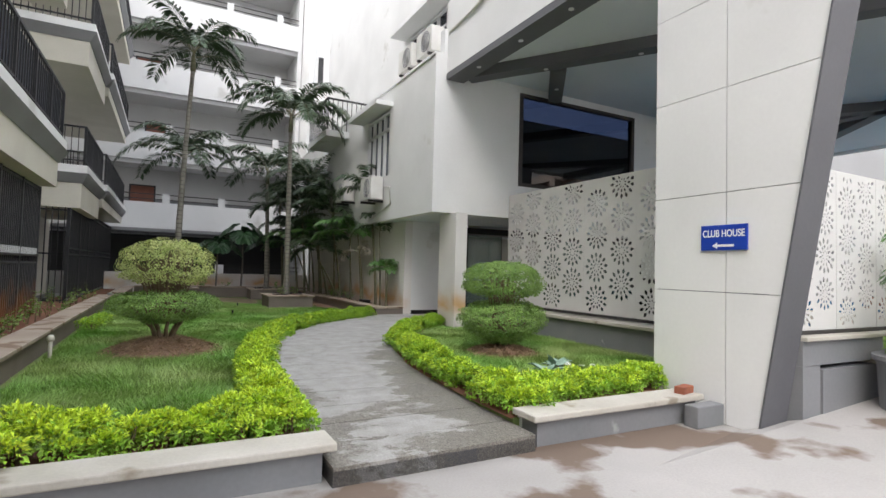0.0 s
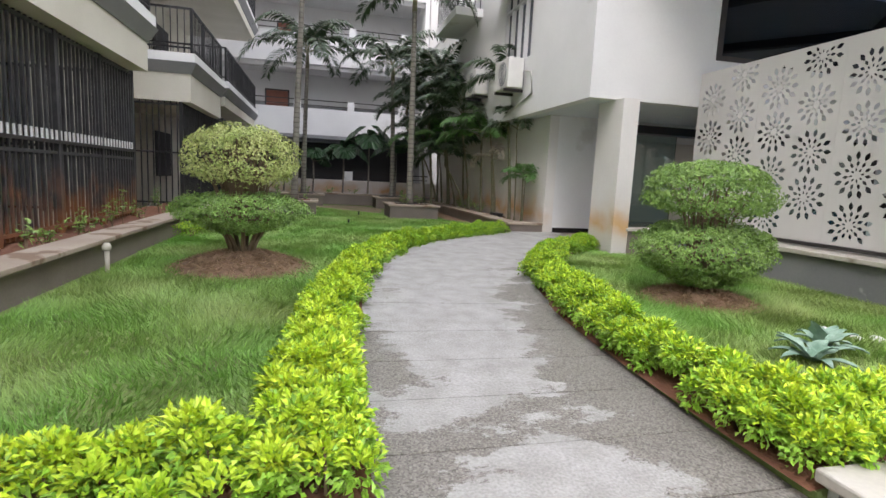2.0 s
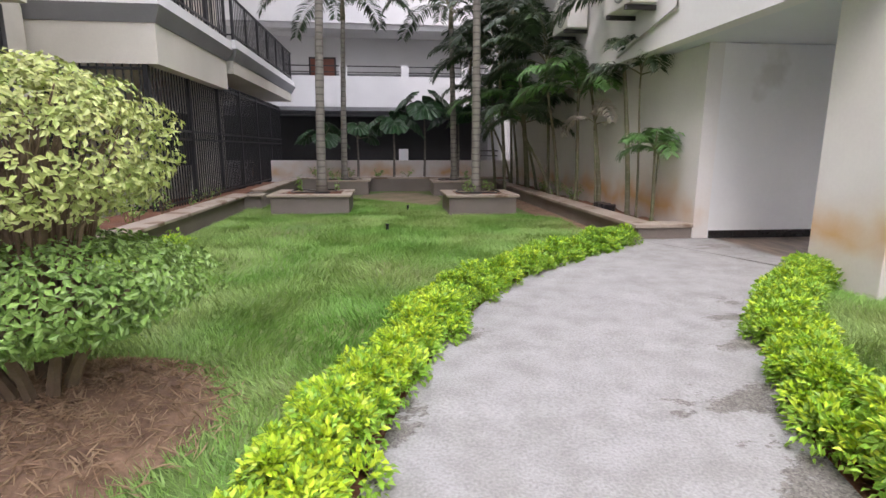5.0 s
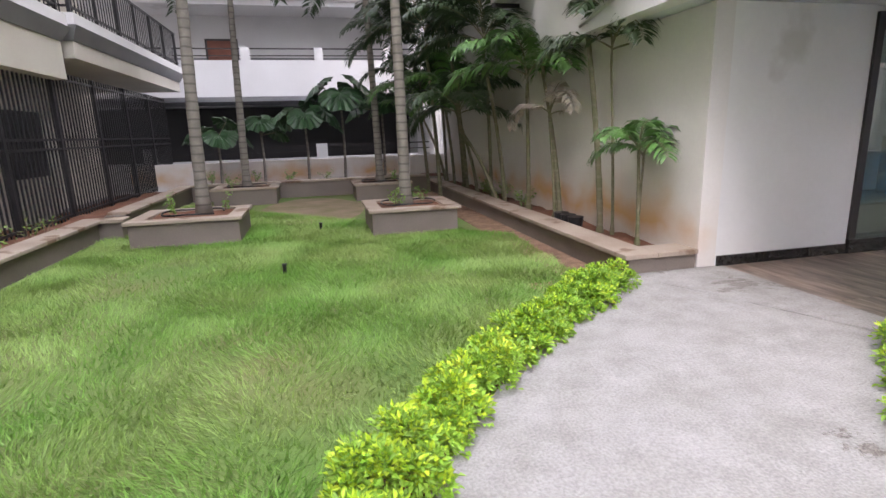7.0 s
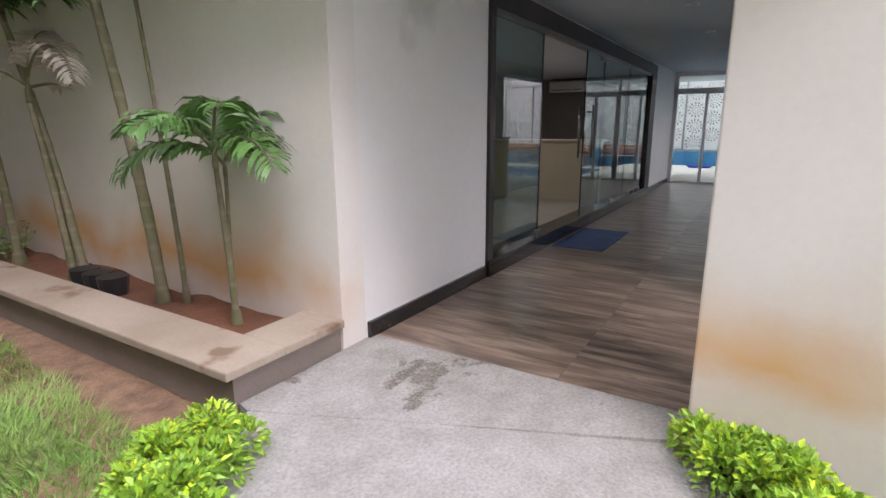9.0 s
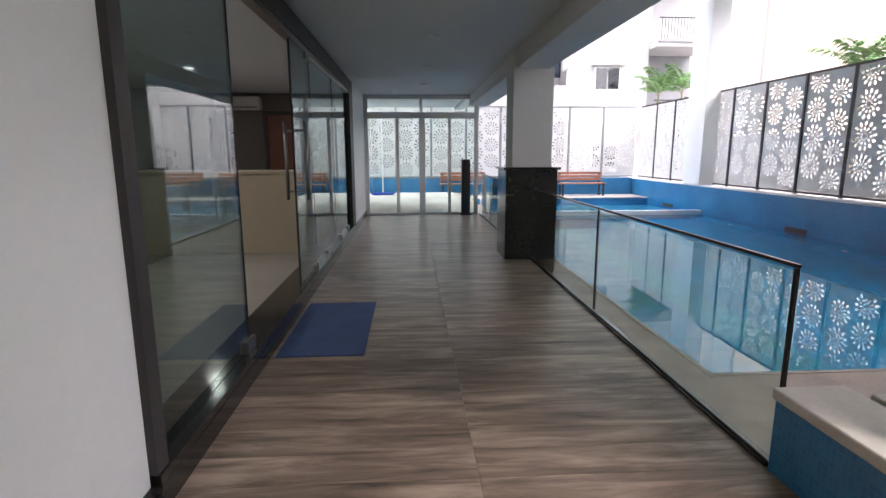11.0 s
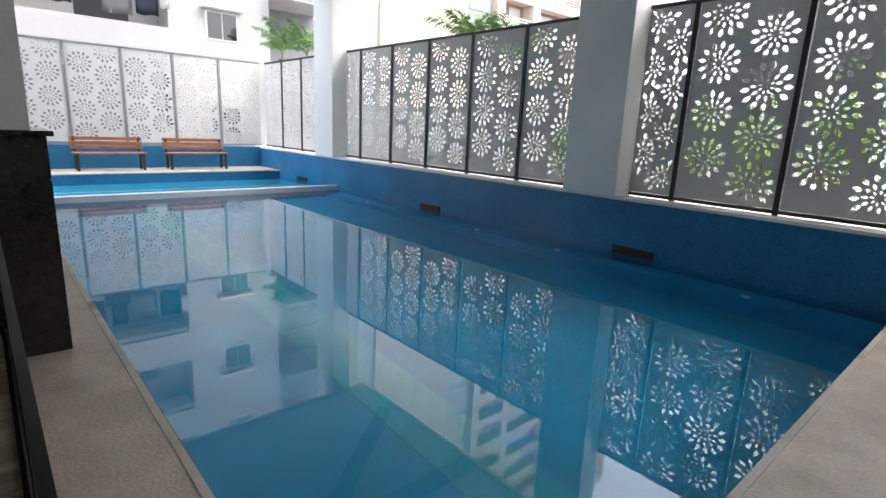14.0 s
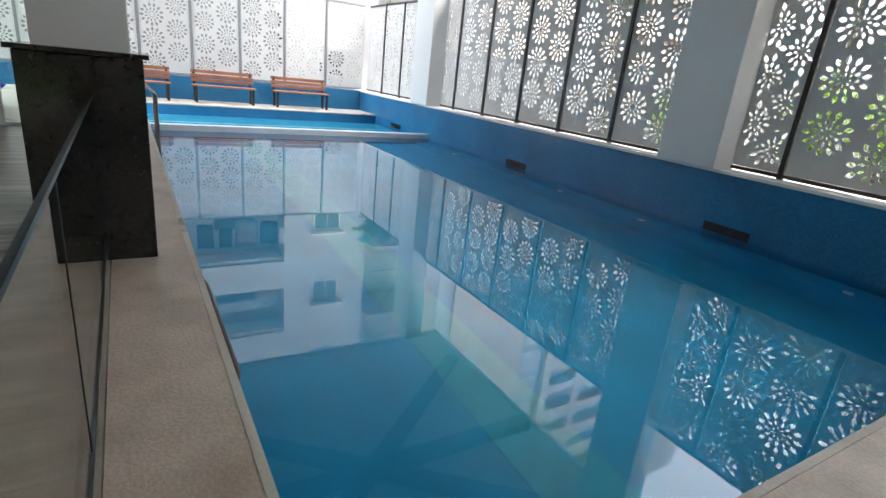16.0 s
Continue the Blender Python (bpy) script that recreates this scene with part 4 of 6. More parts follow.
structure("pool_edge_trim", boxes((9.18, 20.4, 11.085, 11.12, 0.04, 0.104), (9.2, 9.235, 4.9, 11.085, 0.04, 0.104)), STONE, "stone nosing at the pool edge", "trim")

# far benches
def bench():
    b = thing("bench", "slatted red-brown wooden bench with black metal legs", "bench", "poolside benches")
    for i in range(4):
        part("seat_slat", boxes((-0.42 + i * 0.105, -0.33 + i * 0.105, -0.8, 0.8, 0.42, 0.455), bevel=0.006), BENCHWOOD, b)
    for i in range(3):
        z = 0.52 + i * 0.11
        part("back_slat", boxes((0.05 + i * 0.03, 0.085 + i * 0.03, -0.8, 0.8, z, z + 0.085), bevel=0.006), BENCHWOOD, b)
    for y in (-0.72, 0.72):
        part("leg", boxes((-0.4, -0.35, y - 0.03, y + 0.03, 0, 0.42), (0.0, 0.05, y - 0.03, y + 0.03, 0, 0.42), (-0.42, 0.05, y - 0.03, y + 0.03, 0.38, 0.42), (0.11, 0.15, y - 0.03, y + 0.03, 0.4, 0.82)), BLACK, b)
    return b


first = bench()
first.matrix_world = pose(24.6, 9.05, 0.0)
for y in (6.95, 11.15):
    copy_thing(first, pose(24.6, y, 0.0))

# columns by the pool
def pool_column():
    c = thing("pool_column", "white square column with black granite cladding at its foot", "column")
    part("shaft", boxes((12.24, 12.66, 11.36, 11.82, 1.3, 2.63)), WHITE, c)
    part("cladding", boxes((12.17, 12.73, 11.3, 11.9, 0.02, 1.30), bevel=0.006), GRANITE, c, "polished black granite cladding")
    part("cap", boxes((12.14, 12.76, 11.27, 11.93, 1.302, 1.33), bevel=0.004), GRANITE, c)


pool_column()
structure("column_south_1", boxes((12.53, 13.4, 4.55, 5.0, 0.6, 5.5), bevel=0.01), WHITE, "white square column on the pool wall", "column")
structure("column_south_2", boxes((20.3, 21.2, 4.5, 5.0, 0.6, 5.5), bevel=0.01), WHITE, "white square column on the pool wall", "column")
structure("beam_corridor", boxes((8.0, 17.0, 11.42, 11.79, 2.42, 2.617)), WHITE, "white beam along the corridor edge", "beam")

# ---- corridor floor, glass front, end door ----
floor_bed = structure("floor_corridor", boxes((6.42, 16.83, 11.58, 13.9, 0.0, 0.25)), SLATE, "dark wood-look plank tile floor", "floor")
plank_me = bpy.data.meshes.new("plank")
bm = boxes((0.001, 0.199, 0.0012, 1.1588, -0.012, 0.0))
bm.to_mesh(plank_me)
bm.free()
plank_me.materials.append(PLANK)
for i in range(52):
    for j in range(2):
        ob = new("plank", plank_me)
        ob.parent = floor_bed
        ob.location = (6.42 + 0.2 * i, 11.58 + 1.16 * j, 0.26)

skirt = structure("baseboard_corridor", boxes((6.36, 7.9, 13.875, 13.897, 0.26, 0.36), (7.9, 15.7, 13.86, 13.897, 0.26, 0.36), (14.6, 16.8, 13.875, 13.897, 0.262, 0.358)), GRANITE, "black granite skirting", "baseboard")
front = thing("glass_front", "frameless glass shop front with dark brown frame", "glass front")
front["kind"] = "structure"
part("frame", boxes((7.9, 7.98, 13.87, 13.97, 0.36, 2.56), (7.98, 14.2, 13.87, 13.97, 2.40, 2.56), (14.2, 14.6, 13.87, 13.97, 0.36, 2.56)), DARKBAR, front, "dark brown frame")
part("sill", boxes((7.9, 14.35, 13.86, 14.1, 0.355, 0.40)), GRANITE, front)
for x0, x1 in ((7.98, 9.1), (11.22, 12.7), (12.71, 14.2)):
    part("pane", boxes((x0, x1, 13.915, 13.925, 0.40, 2.40)), DOORGLASS, front)
    part("edge", boxes((x1 - 0.006, x1 + 0.002, 13.912, 13.928, 0.40, 2.40)), BLACK, front, "dark glass edge")
for x in (11.9, 13.0, 13.8):
    part("patch_fitting", boxes((x, x + 0.12, 13.895, 13.945, 0.402, 0.45), bevel=0.004), STEEL, front)
part("head_channel", boxes((7.98, 14.2, 13.885, 13.955, 2.36, 2.40)), STEEL, front)
door = thing("glass_door", "frameless closed glass door leaf with steel pull handles", "door", at=(11.2, 13.9, 0.40), turn=180)
part("leaf", boxes((0.01, 0.76, -0.006, 0.006, 0.01, 1.955)), DOORGLASS, door)
part("edge", boxes((0.760, 0.768, -0.008, 0.008, 0.01, 1.955)), BLACK, door, "dark glass edge")
part("edge", boxes((0.002, 0.010, -0.008, 0.008, 0.01, 1.955)), BLACK, door, "dark glass edge")
for side in (-1, 1):
    bm = bmesh.new()
    tube(bm, [(0.68, side * 0.08, 0.72), (0.68, side * 0.08, 1.34)], 0.014, 10)
    for z in (0.79, 1.27):
        tube(bm, [(0.68, side * 0.007, z), (0.68, side * 0.08, z)], 0.010, 8)
    part("handle", bm, STEEL, door, "steel pull handle", smooth=True)
for z in (0.0, 1.90):
    part("patch_fitting", boxes((0.012, 0.17, -0.018, 0.018, z, z + 0.065), bevel=0.004), STEEL, door)
lock = thing("door_lock", "small steel floor lock on the glass front", "lock")
part("body", boxes((9.0, 9.14, 13.89, 13.914, 0.40, 0.47), bevel=0.004), STEEL, lock)
doormat = thing("door_mat", "flat blue rectangular door mat on wood-look floor", "door mat")
part("mat", boxes((9.29, 10.45, 13.29, 13.83, 0.2605, 0.268), bevel=0.002), MATBLUE, doormat)

# end wall of white aluminium sliding doors
end = thing("sliding_doors", "white aluminium sliding glass doors with transom", "sliding doors")
end["kind"] = "structure"
X = 16.83
part("frame", boxes((X, X + 0.08, 13.82, 13.9, 0.26, 2.62), (X, X + 0.08, 11.62, 11.70, 0.26, 2.62), (X, X + 0.08, 11.70, 13.82, 2.54, 2.62), (X, X + 0.08, 11.70, 13.82, 2.17, 2.29), (X, X + 0.1, 11.62, 13.9, 0.25, 0.30)), ALU, end)
for y in (13.24, 12.78, 12.72, 12.2):
    part("stile", boxes((X + 0.01, X + 0.07, y - 0.03, y + 0.03, 0.30, 2.18)), ALU, end)
part("mullion", boxes((X, X + 0.08, 12.74, 12.8, 2.29, 2.54)), ALU, end)
part("pane", boxes((X + 0.035, X + 0.043, 11.7, 13.82, 0.3, 2.54)), GLASS, end)
speaker = thing("floor_speaker", "tall slim black cabinet standing against the glass doors", "speaker")
part("cabinet", boxes((X - 0.20, X - 0.02, 11.80, 11.97, 0.30, 1.37), bevel=0.008), BLACK, speaker)
part("base", boxes((X - 0.22, X - 0.005, 11.78, 11.99, 0.262, 0.298)), DARKBAR, speaker)
wall("wall_beyond_doors", [(17.0, 25, 16.0, 16.2, 0, 2.7)], WHITE, "white wall beyond the sliding doors")
structure("floor_beyond", boxes((16.94, 23.7, 11.57, 16.0, 0.0, 0.2)), STONE, "pale stone floor beyond the doors", "floor")
structure("ceiling_beyond", boxes((17.0, 20.6, 11.8, 16.2, 2.7, 2.8)), CEIL, "ceiling beyond the sliding doors", "ceiling")
broom = thing("pool_brush", "blue pool brush head on a tall white pole", "pool tool", at=(22.6, 13.85, 0.2))
bm = bmesh.new()
tube(bm, [(0, 0, 0.08), (0.12, 0.02, 2.35)], 0.022, 8)
part("pole", bm, ALU, broom)
bm = bmesh.new()
tube(bm, [(0, -0.34, 0.10), (0, -0.30, 0.05), (0, 0.30, 0.05), (0, 0.34, 0.10)], 0.05, 8)
part("brush_head", bm, SIGNBLUE, broom, "blue plastic brush head")

for x in (8.2, 9.9, 11.6, 13.4, 15.2):
    lamp = thing("downlight", "small round ceiling downlight", "downlight", "corridor downlights", (x, 12.75, 2.623))
    bm = bmesh.new()
    tube(bm, [(0, 0, 0), (0, 0, -0.018)], [0.06, 0.05], 14)
    part("rim", bm, ALU, lamp)

# ---- glass balustrade ----
def balustrade(x0, x1, joints, label):
    b = thing("glass_balustrade", label, "balustrade", "corridor balustrades")
    part("plinth", boxes((x0, x1, 11.558, 11.60, 0.0, 0.275)), GRANITE, b)
    part("channel", boxes((x0, x1, 11.556, 11.584, 0.277, 0.285)), STEEL, b)
    xs = [x0, *joints, x1]
    for a, c in zip(xs, xs[1:]):
        part("pane", boxes((a + 0.004, c - 0.004, 11.564, 11.576, 0.286, 1.07)), GLASS, b)
    part("handrail", boxes((x0 - 0.02, x1, 11.563, 11.577, 1.072, 1.086)), DARKSTEEL, b, "slim dark steel handrail")
    for j in joints:
        part("seal", boxes((j - 0.004, j + 0.004, 11.562, 11.578, 0.286, 1.07)), BLACK, b)
    return b


bal = balustrade(8.02, 12.165, [10.07], "glass balustrade with slim steel handrail by the pool")
part("end_post", boxes((8.005, 8.02, 11.563, 11.577, 0.1, 1.070)), DARKSTEEL, bal)
balustrade(12.74, 16.8, [14.1, 15.45], "glass balustrade between column and sliding doors")
grab = thing("pool_grab_rail", "dark steel grab bar along the pool wall edge", "grab rail")
bm = bmesh.new()
tube(bm, [(10.75, 11.12, -0.02), (10.78, 11.06, -0.02), (10.84, 11.05, -0.02), (11.9, 11.05, -0.02), (11.96, 11.06, -0.02), (11.99, 11.12, -0.02)], 0.016, 8)
part("bar", bm, BLACK, grab, smooth=True)
ladder = thing("pool_ladder", "curved steel ladder rails at the far pool edge", "ladder")
for x in (16.6, 17.1):
    bm = bmesh.new()
    tube(bm, [(x, 11.4, 0.1), (x, 11.4, 0.75), (x, 11.33, 0.84), (x, 11.15, 0.84), (x, 11.06, 0.75), (x, 11.05, -0.9)], 0.02, 8)
    part("rail", bm, STEEL, ladder, smooth=True)

DRYEARTH = material("dry_earth", (0.30, 0.22, 0.15), 0.95, (0.19, 0.17, 0.08), 2.0, 40, 0.2, 0.6)

# ---- garden edges: beds, boxes, fence ----
def bed(name, label, walls, copings, soils):
    b = thing(name, label, "planter bed")
    for w in walls:
        part("wall", boxes(w), BROWNSTONE, b)
    for c in copings:
        part("coping", boxes(c, bevel=0.008), DIRTYSTONE, b)
    for s in soils:
        bm = bmesh.new()
        x0, x1, y0, y1, z = s
        nx, ny = max(2, int((x1 - x0) / 0.12)), max(2, int((y1 - y0) / 0.12))
        vs = [[bm.verts.new((x0 + (x1 - x0) * i / nx, y0 + (y1 - y0) * j / ny, z + 0.05 * noise.noise((i * 0.4, j * 0.4, x0 + y0)))) for j in range(ny + 1)] for i in range(nx + 1)]
        for i in range(nx):
            for j in range(ny):
                bm.faces.new((vs[i][j], vs[i + 1][j], vs[i + 1][j + 1], vs[i][j + 1]))
        part("soil", bm, SOIL, b, smooth=True)
    return b


bed("planter_bed", "long brown raised bed along the cream wall with red soil", [(5.44, 5.66, 13.92, 23.0, 0.0, 0.395), (5.66, 6.149, 13.92, 14.14, 0.0, 0.395)],
    [(5.38, 5.72, 13.88, 23.0, 0.398, 0.445), (5.72, 6.149, 13.88, 14.2, 0.398, 0.445)], [(5.66, 6.15, 14.14, 23.0, 0.37)])
bed("planter_bed", "long raised bed with stone coping beside the black fence", [(-0.72, -0.52, 4.0, 18.6, 0.0, 0.43), (-0.52, -0.2, 18.4, 18.6, 0.0, 0.43), (-0.4, -0.2, 18.6, 23.2, 0.0, 0.5)],
    [(-0.78, -0.44, 4.0, 18.6, 0.433, 0.48), (-0.44, -0.14, 18.3, 18.64, 0.433, 0.48), (-0.46, -0.14, 18.65, 23.2, 0.503, 0.55)], [(-1.62, -0.7, 4.0, 23.2, 0.42)])
bed("planter_bed", "low raised bed along the rear garden wall", [(-0.14, 5.4, 22.8, 23.0, 0.0, 0.52)], [(-0.14, 5.4, 22.75, 23.05, 0.523, 0.57)], [(-0.14, 6.1, 23.0, 23.9, 0.5)])
for x0, x1, y0, y1 in ((0.2, 1.6, 17.4, 18.6), (3.42, 4.66, 17.1, 18.3), (0.5, 1.8, 21.7, 22.74), (3.5, 4.7, 21.3, 22.4)):
    bed("planter_box", "square brown rendered planter box around a palm", [(x0, x1, y0, y0 + 0.12, 0.0, 0.5), (x0, x1, y1 - 0.12, y1, 0, 0.5), (x0, x0 + 0.12, y0 + 0.12, y1 - 0.12, 0, 0.5), (x1 - 0.12, x1, y0 + 0.12, y1 - 0.12, 0, 0.5)],
        [(x0 - 0.05, x1 + 0.05, y0 - 0.05, y0 + 0.16, 0.503, 0.55), (x0 - 0.05, x1 + 0.05, y1 - 0.16, y1 + 0.05, 0.503, 0.55), (x0 - 0.05, x0 + 0.16, y0 + 0.16, y1 - 0.16, 0.503, 0.55), (x1 - 0.16, x1 + 0.05, y0 + 0.16, y1 - 0.16, 0.503, 0.55)],
        [(x0 + 0.12, x1 - 0.12, y0 + 0.12, y1 - 0.12, 0.52)])
    hose = thing("irrigation_hose", "thin black irrigation hose looped on soil", "hose", "box hoses", ((x0 + x1) / 2, (y0 + y1) / 2, 0.565))
    bm = bmesh.new()
    ring = [(0.42 * math.cos(t), 0.36 * math.sin(t), 0.01 * math.sin(3 * t)) for t in np.linspace(0, 5.6, 22)]
    tube(bm, ring, 0.012, 6)
    part("loop", bm, BLACK, hose)

wall("wall_rear_garden", [(-1.7, 6.1, 23.9, 24.05, 0.0, 1.02)], STAINED, "low cream rear wall with rust stains")


def bar_fence(name, label, origin, turn, length, z0, z1, step, rails, thick=0.011, group="", posts=2.4, mat=None):
    """Upright bars between rails, along its own x from the origin."""
    f = thing(name, label, "fence", group, origin, turn)
    mat = mat or BLACK
    me = bpy.data.meshes.new("bar")
    bm = boxes((-thick, thick, -thick, thick, z0, z1))
    bm.to_mesh(me)
    bm.free()
    me.materials.append(mat)
    for i in range(int(length / step) + 1):
        b = new("bar", me)
        b.parent = f
        b.location = (i * step, 0, 0)
    for z in rails:
        part("rail", boxes((0, length, -0.02, 0.02, z - 0.018, z + 0.018)), mat, f)
    if posts:
        for i in range(int(length / posts) + 1):
            part("post", boxes((i * posts - 0.03, i * posts + 0.03, -0.035, 0.035, z0 - 0.05, z1)), mat, f)
    return f


def rusty_metal():
    """Black paint that gives way to rust near the soil."""
    m = material("rusty_black_bar", (0.035, 0.035, 0.038), 0.38, (0.075, 0.075, 0.078), 6, 60, 0.15, 0.08)
    n, l, b = nodes_of(m)
    geo, sep, no, add = n.new("ShaderNodeNewGeometry"), n.new("ShaderNodeSeparateXYZ"), n.new("ShaderNodeTexNoise"), n.new("ShaderNodeMath")
    no.inputs["Scale"].default_value, no.inputs["Detail"].default_value = 3.0, 6
    l.new(geo.outputs["Position"], sep.inputs[0])
    l.new(geo.outputs["Position"], no.inputs["Vector"])
    add.operation = "MULTIPLY_ADD"
    add.inputs[1].default_value = -1.4
    l.new(no.outputs["Fac"], add.inputs[0])
    l.new(sep.outputs[2], add.inputs[2])
    r, mix = n.new("ShaderNodeMapRange"), n.new("ShaderNodeMix")
    r.inputs[1].default_value, r.inputs[2].default_value, r.inputs[4].default_value = 0.25, -0.15, 0.9
    mix.data_type = "RGBA"
    mix.inputs[7].default_value = (0.24, 0.095, 0.04, 1)
    l.new(add.outputs[0], r.inputs[0])
    l.new(r.outputs[0], mix.inputs[0])
    l.new(b.inputs["Base Color"].links[0].from_socket, mix.inputs[6])
    l.new(mix.outputs[2], b.inputs["Base Color"])
    return m


RUSTBAR = rusty_metal()
FX = -1.2
bar_fence("bar_fence", "tall black steel bar fence below the balcony", (FX, 3.4, 0.45), 90, 9.8, 0.0, 2.21, 0.105, (0.06, 0.88, 1.01, 2.17), thick=0.013, posts=1.225, mat=RUSTBAR)
bar_fence("bar_fence", "black steel bar fence returning to the house wall", (-3.0, 13.26, 0.45), 0, 1.8, 0.0, 2.21, 0.105, (0.06, 0.88, 1.01, 2.17), thick=0.013, posts=0, mat=RUSTBAR)
bar_fence("bar_fence", "black steel bar fence below the second balcony", (-1.15, 16.05, 0.4), 90, 9.6, 0.0, 2.3, 0.115, (0.08, 1.12, 1.26, 2.2), posts=1.6)
bar_fence("bar_fence", "black steel bar fence facing the lawn", (-2.6, 16.02, 0.4), 0, 1.42, 0.0, 2.2, 0.115, (0.08, 1.12, 2.1), posts=0)
low = thing("paling_rail", "row of short pale palings along the black fence rails", "fence")
for i in range(93):
    y = 3.45 + i * 0.105
    part("paling", boxes((FX + 0.022, FX + 0.034, y - 0.017, y + 0.017, 1.47, 1.575)), ALU, low)
part("rail", boxes((FX + 0.021, FX + 0.05, 3.4, 13.2, 1.43, 1.468)), DARKBAR, low)
for i in range(5):
    y = 4.5 + i * 2.1
    pipe_post = thing("conduit_pipe", "thin pale conduit pipe standing behind the black fence", "pipe", "pale pipes", (FX - 0.12, y, 0.40))
    bm = bmesh.new()
    tube(bm, [(0, 0, 0), (0, 0, 2.28)], 0.02, 8)
    part("run", bm, ACWHITE, pipe_post, smooth=True)

# ---- left apartment block ----
lb = thing("apartment_block", "beige apartment block with stacked balconies and black railings", "apartment block")
part("wall", boxes((-8, -3.3, -2, 27, 0, 16.5), (-3.3, -2.62, 13.35, 15.9, 0.0, 16.5)), BEIGE, lb)
# ground floor darkness behind the bars, put into a dark sheet over the wall
part("front_shade_sheet", boxes((-3.29, -3.2, 1.0, 13.3, 0.4, 2.65)), DARKFILL, lb, "dark sheet for the shaded ground floor behind the fence")
for k in range(4):
    z = 3.25 * k
    part("door", boxes((-3.3, -3.26, 17.0, 18.0, z + 0.45, z + 2.5)), DARKFILL, lb)
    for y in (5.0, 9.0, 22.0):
        w = part("window", boxes((-3.3, -3.25, y, y + 1.6, z + 0.9, z + 2.3)), DARKFILL, lb)
    part("pilaster", boxes((-3.29, -3.0, 15.2, 15.6, z + 0.3, z + 3.2)), BEIGE, lb)
    part("lintel", boxes((-3.29, -3.05, 14.0, 14.9, z + 2.3, z + 2.5)), WHITE, lb)


def balcony(x0, x1, y0, y1, z, drop, label):
    b = thing("balcony", label, "balcony", "apartment balconies")
    part("fascia", boxes((x0, x1 - 0.14, y0 + 0.14, y1 - 0.1, z - drop, z - 0.24)), BEIGE, b, "beige rendered balcony edge")
    part("slab", boxes((x0, x1 - 0.03, y0 + 0.03, y1 - 0.03, z - 0.02, z + 0.16)), WHITE, b)
    bm = bmesh.new()
    lo = [bm.verts.new(p) for p in ((x0, y0 + 0.12, z - 0.24), (x1 - 0.12, y0 + 0.12, z - 0.24), (x1 - 0.12, y1 - 0.1, z - 0.24), (x0, y1 - 0.1, z - 0.24))]
    hi = [bm.verts.new(p) for p in ((x0, y0, z - 0.02), (x1, y0, z - 0.02), (x1, y1, z - 0.02), (x0, y1, z - 0.02))]
    bm.faces.new(lo[::-1]), bm.faces.new(hi)
    for i in range(4):
        bm.faces.new((lo[i], lo[(i + 1) % 4], hi[(i + 1) % 4], hi[i]))
    part("drip_edge", bm, material_slate, b, "slate grey drip edge")
    rail = part("railing", boxes((x1 - 0.13, x1 - 0.09, y0 + 0.1, y1 - 0.1, z + 1.02, z + 1.06), (x1 - 0.13, x1 - 0.09, y0 + 0.1, y1 - 0.1, z + 0.26, z + 0.29), (x0, x1 - 0.13, y0 + 0.1, y0 + 0.14, z + 1.02, z + 1.06), (x0, x1 - 0.13, y0 + 0.1, y0 + 0.14, z + 0.26, z + 0.29)), BLACK, b)
    me = bpy.data.meshes.new("bar")
    bm = boxes((-0.008, 0.008, -0.008, 0.008, 0.0, 0.9))
    bm.to_mesh(me)
    bm.free()
    me.materials.append(BLACK)
    n = int((y1 - y0 - 0.2) / 0.13)
    for i in range(n + 1):
        o = new("bar", me)
        o.parent = rail
        o.location = (x1 - 0.11, y0 + 0.12 + i * 0.13, z + 0.14)
    for i in range(int((x1 - x0) / 0.13)):
        o = new("bar", me)
        o.parent = rail
        o.location = (x1 - 0.11 - i * 0.13, y0 + 0.12, z + 0.14)
    if y1 < 14:
        part("screen", boxes((x1 - 0.16, x1 - 0.15, y0 + 0.16, y1 - 0.12, z + 0.3, z + 1.0)), NAVY, b, "dark navy mesh behind the railing")
    for i in range(int((y1 - y0 - 0.2) / 1.1) + 1):
        part("rail_post", boxes((x1 - 0.135, x1 - 0.085, y0 + 0.1 + 1.1 * i, y0 + 0.15 + 1.1 * i, z + 0.16, z + 1.02)), BLACK, b)
    return b


material_slate = material("drip_slate", (0.25, 0.25, 0.26), 0.7, (0.20, 0.20, 0.21), 1, 30, 0.06, 0.05)
for k in range(4):
    z = 3.36 + 3.25 * k
    balcony(-3.3, -0.82, 1.0, 13.35, z, 0.68, "long beige balcony with black railing and navy mesh")
    balcony(-3.3, -0.8, 15.85, 19.45, z, 0.8, "beige corner balcony with black railing")
    balcony(-3.3, -0.74, 19.5, 26.5, z + 0.06, 0.5, "far beige balcony with black railing")

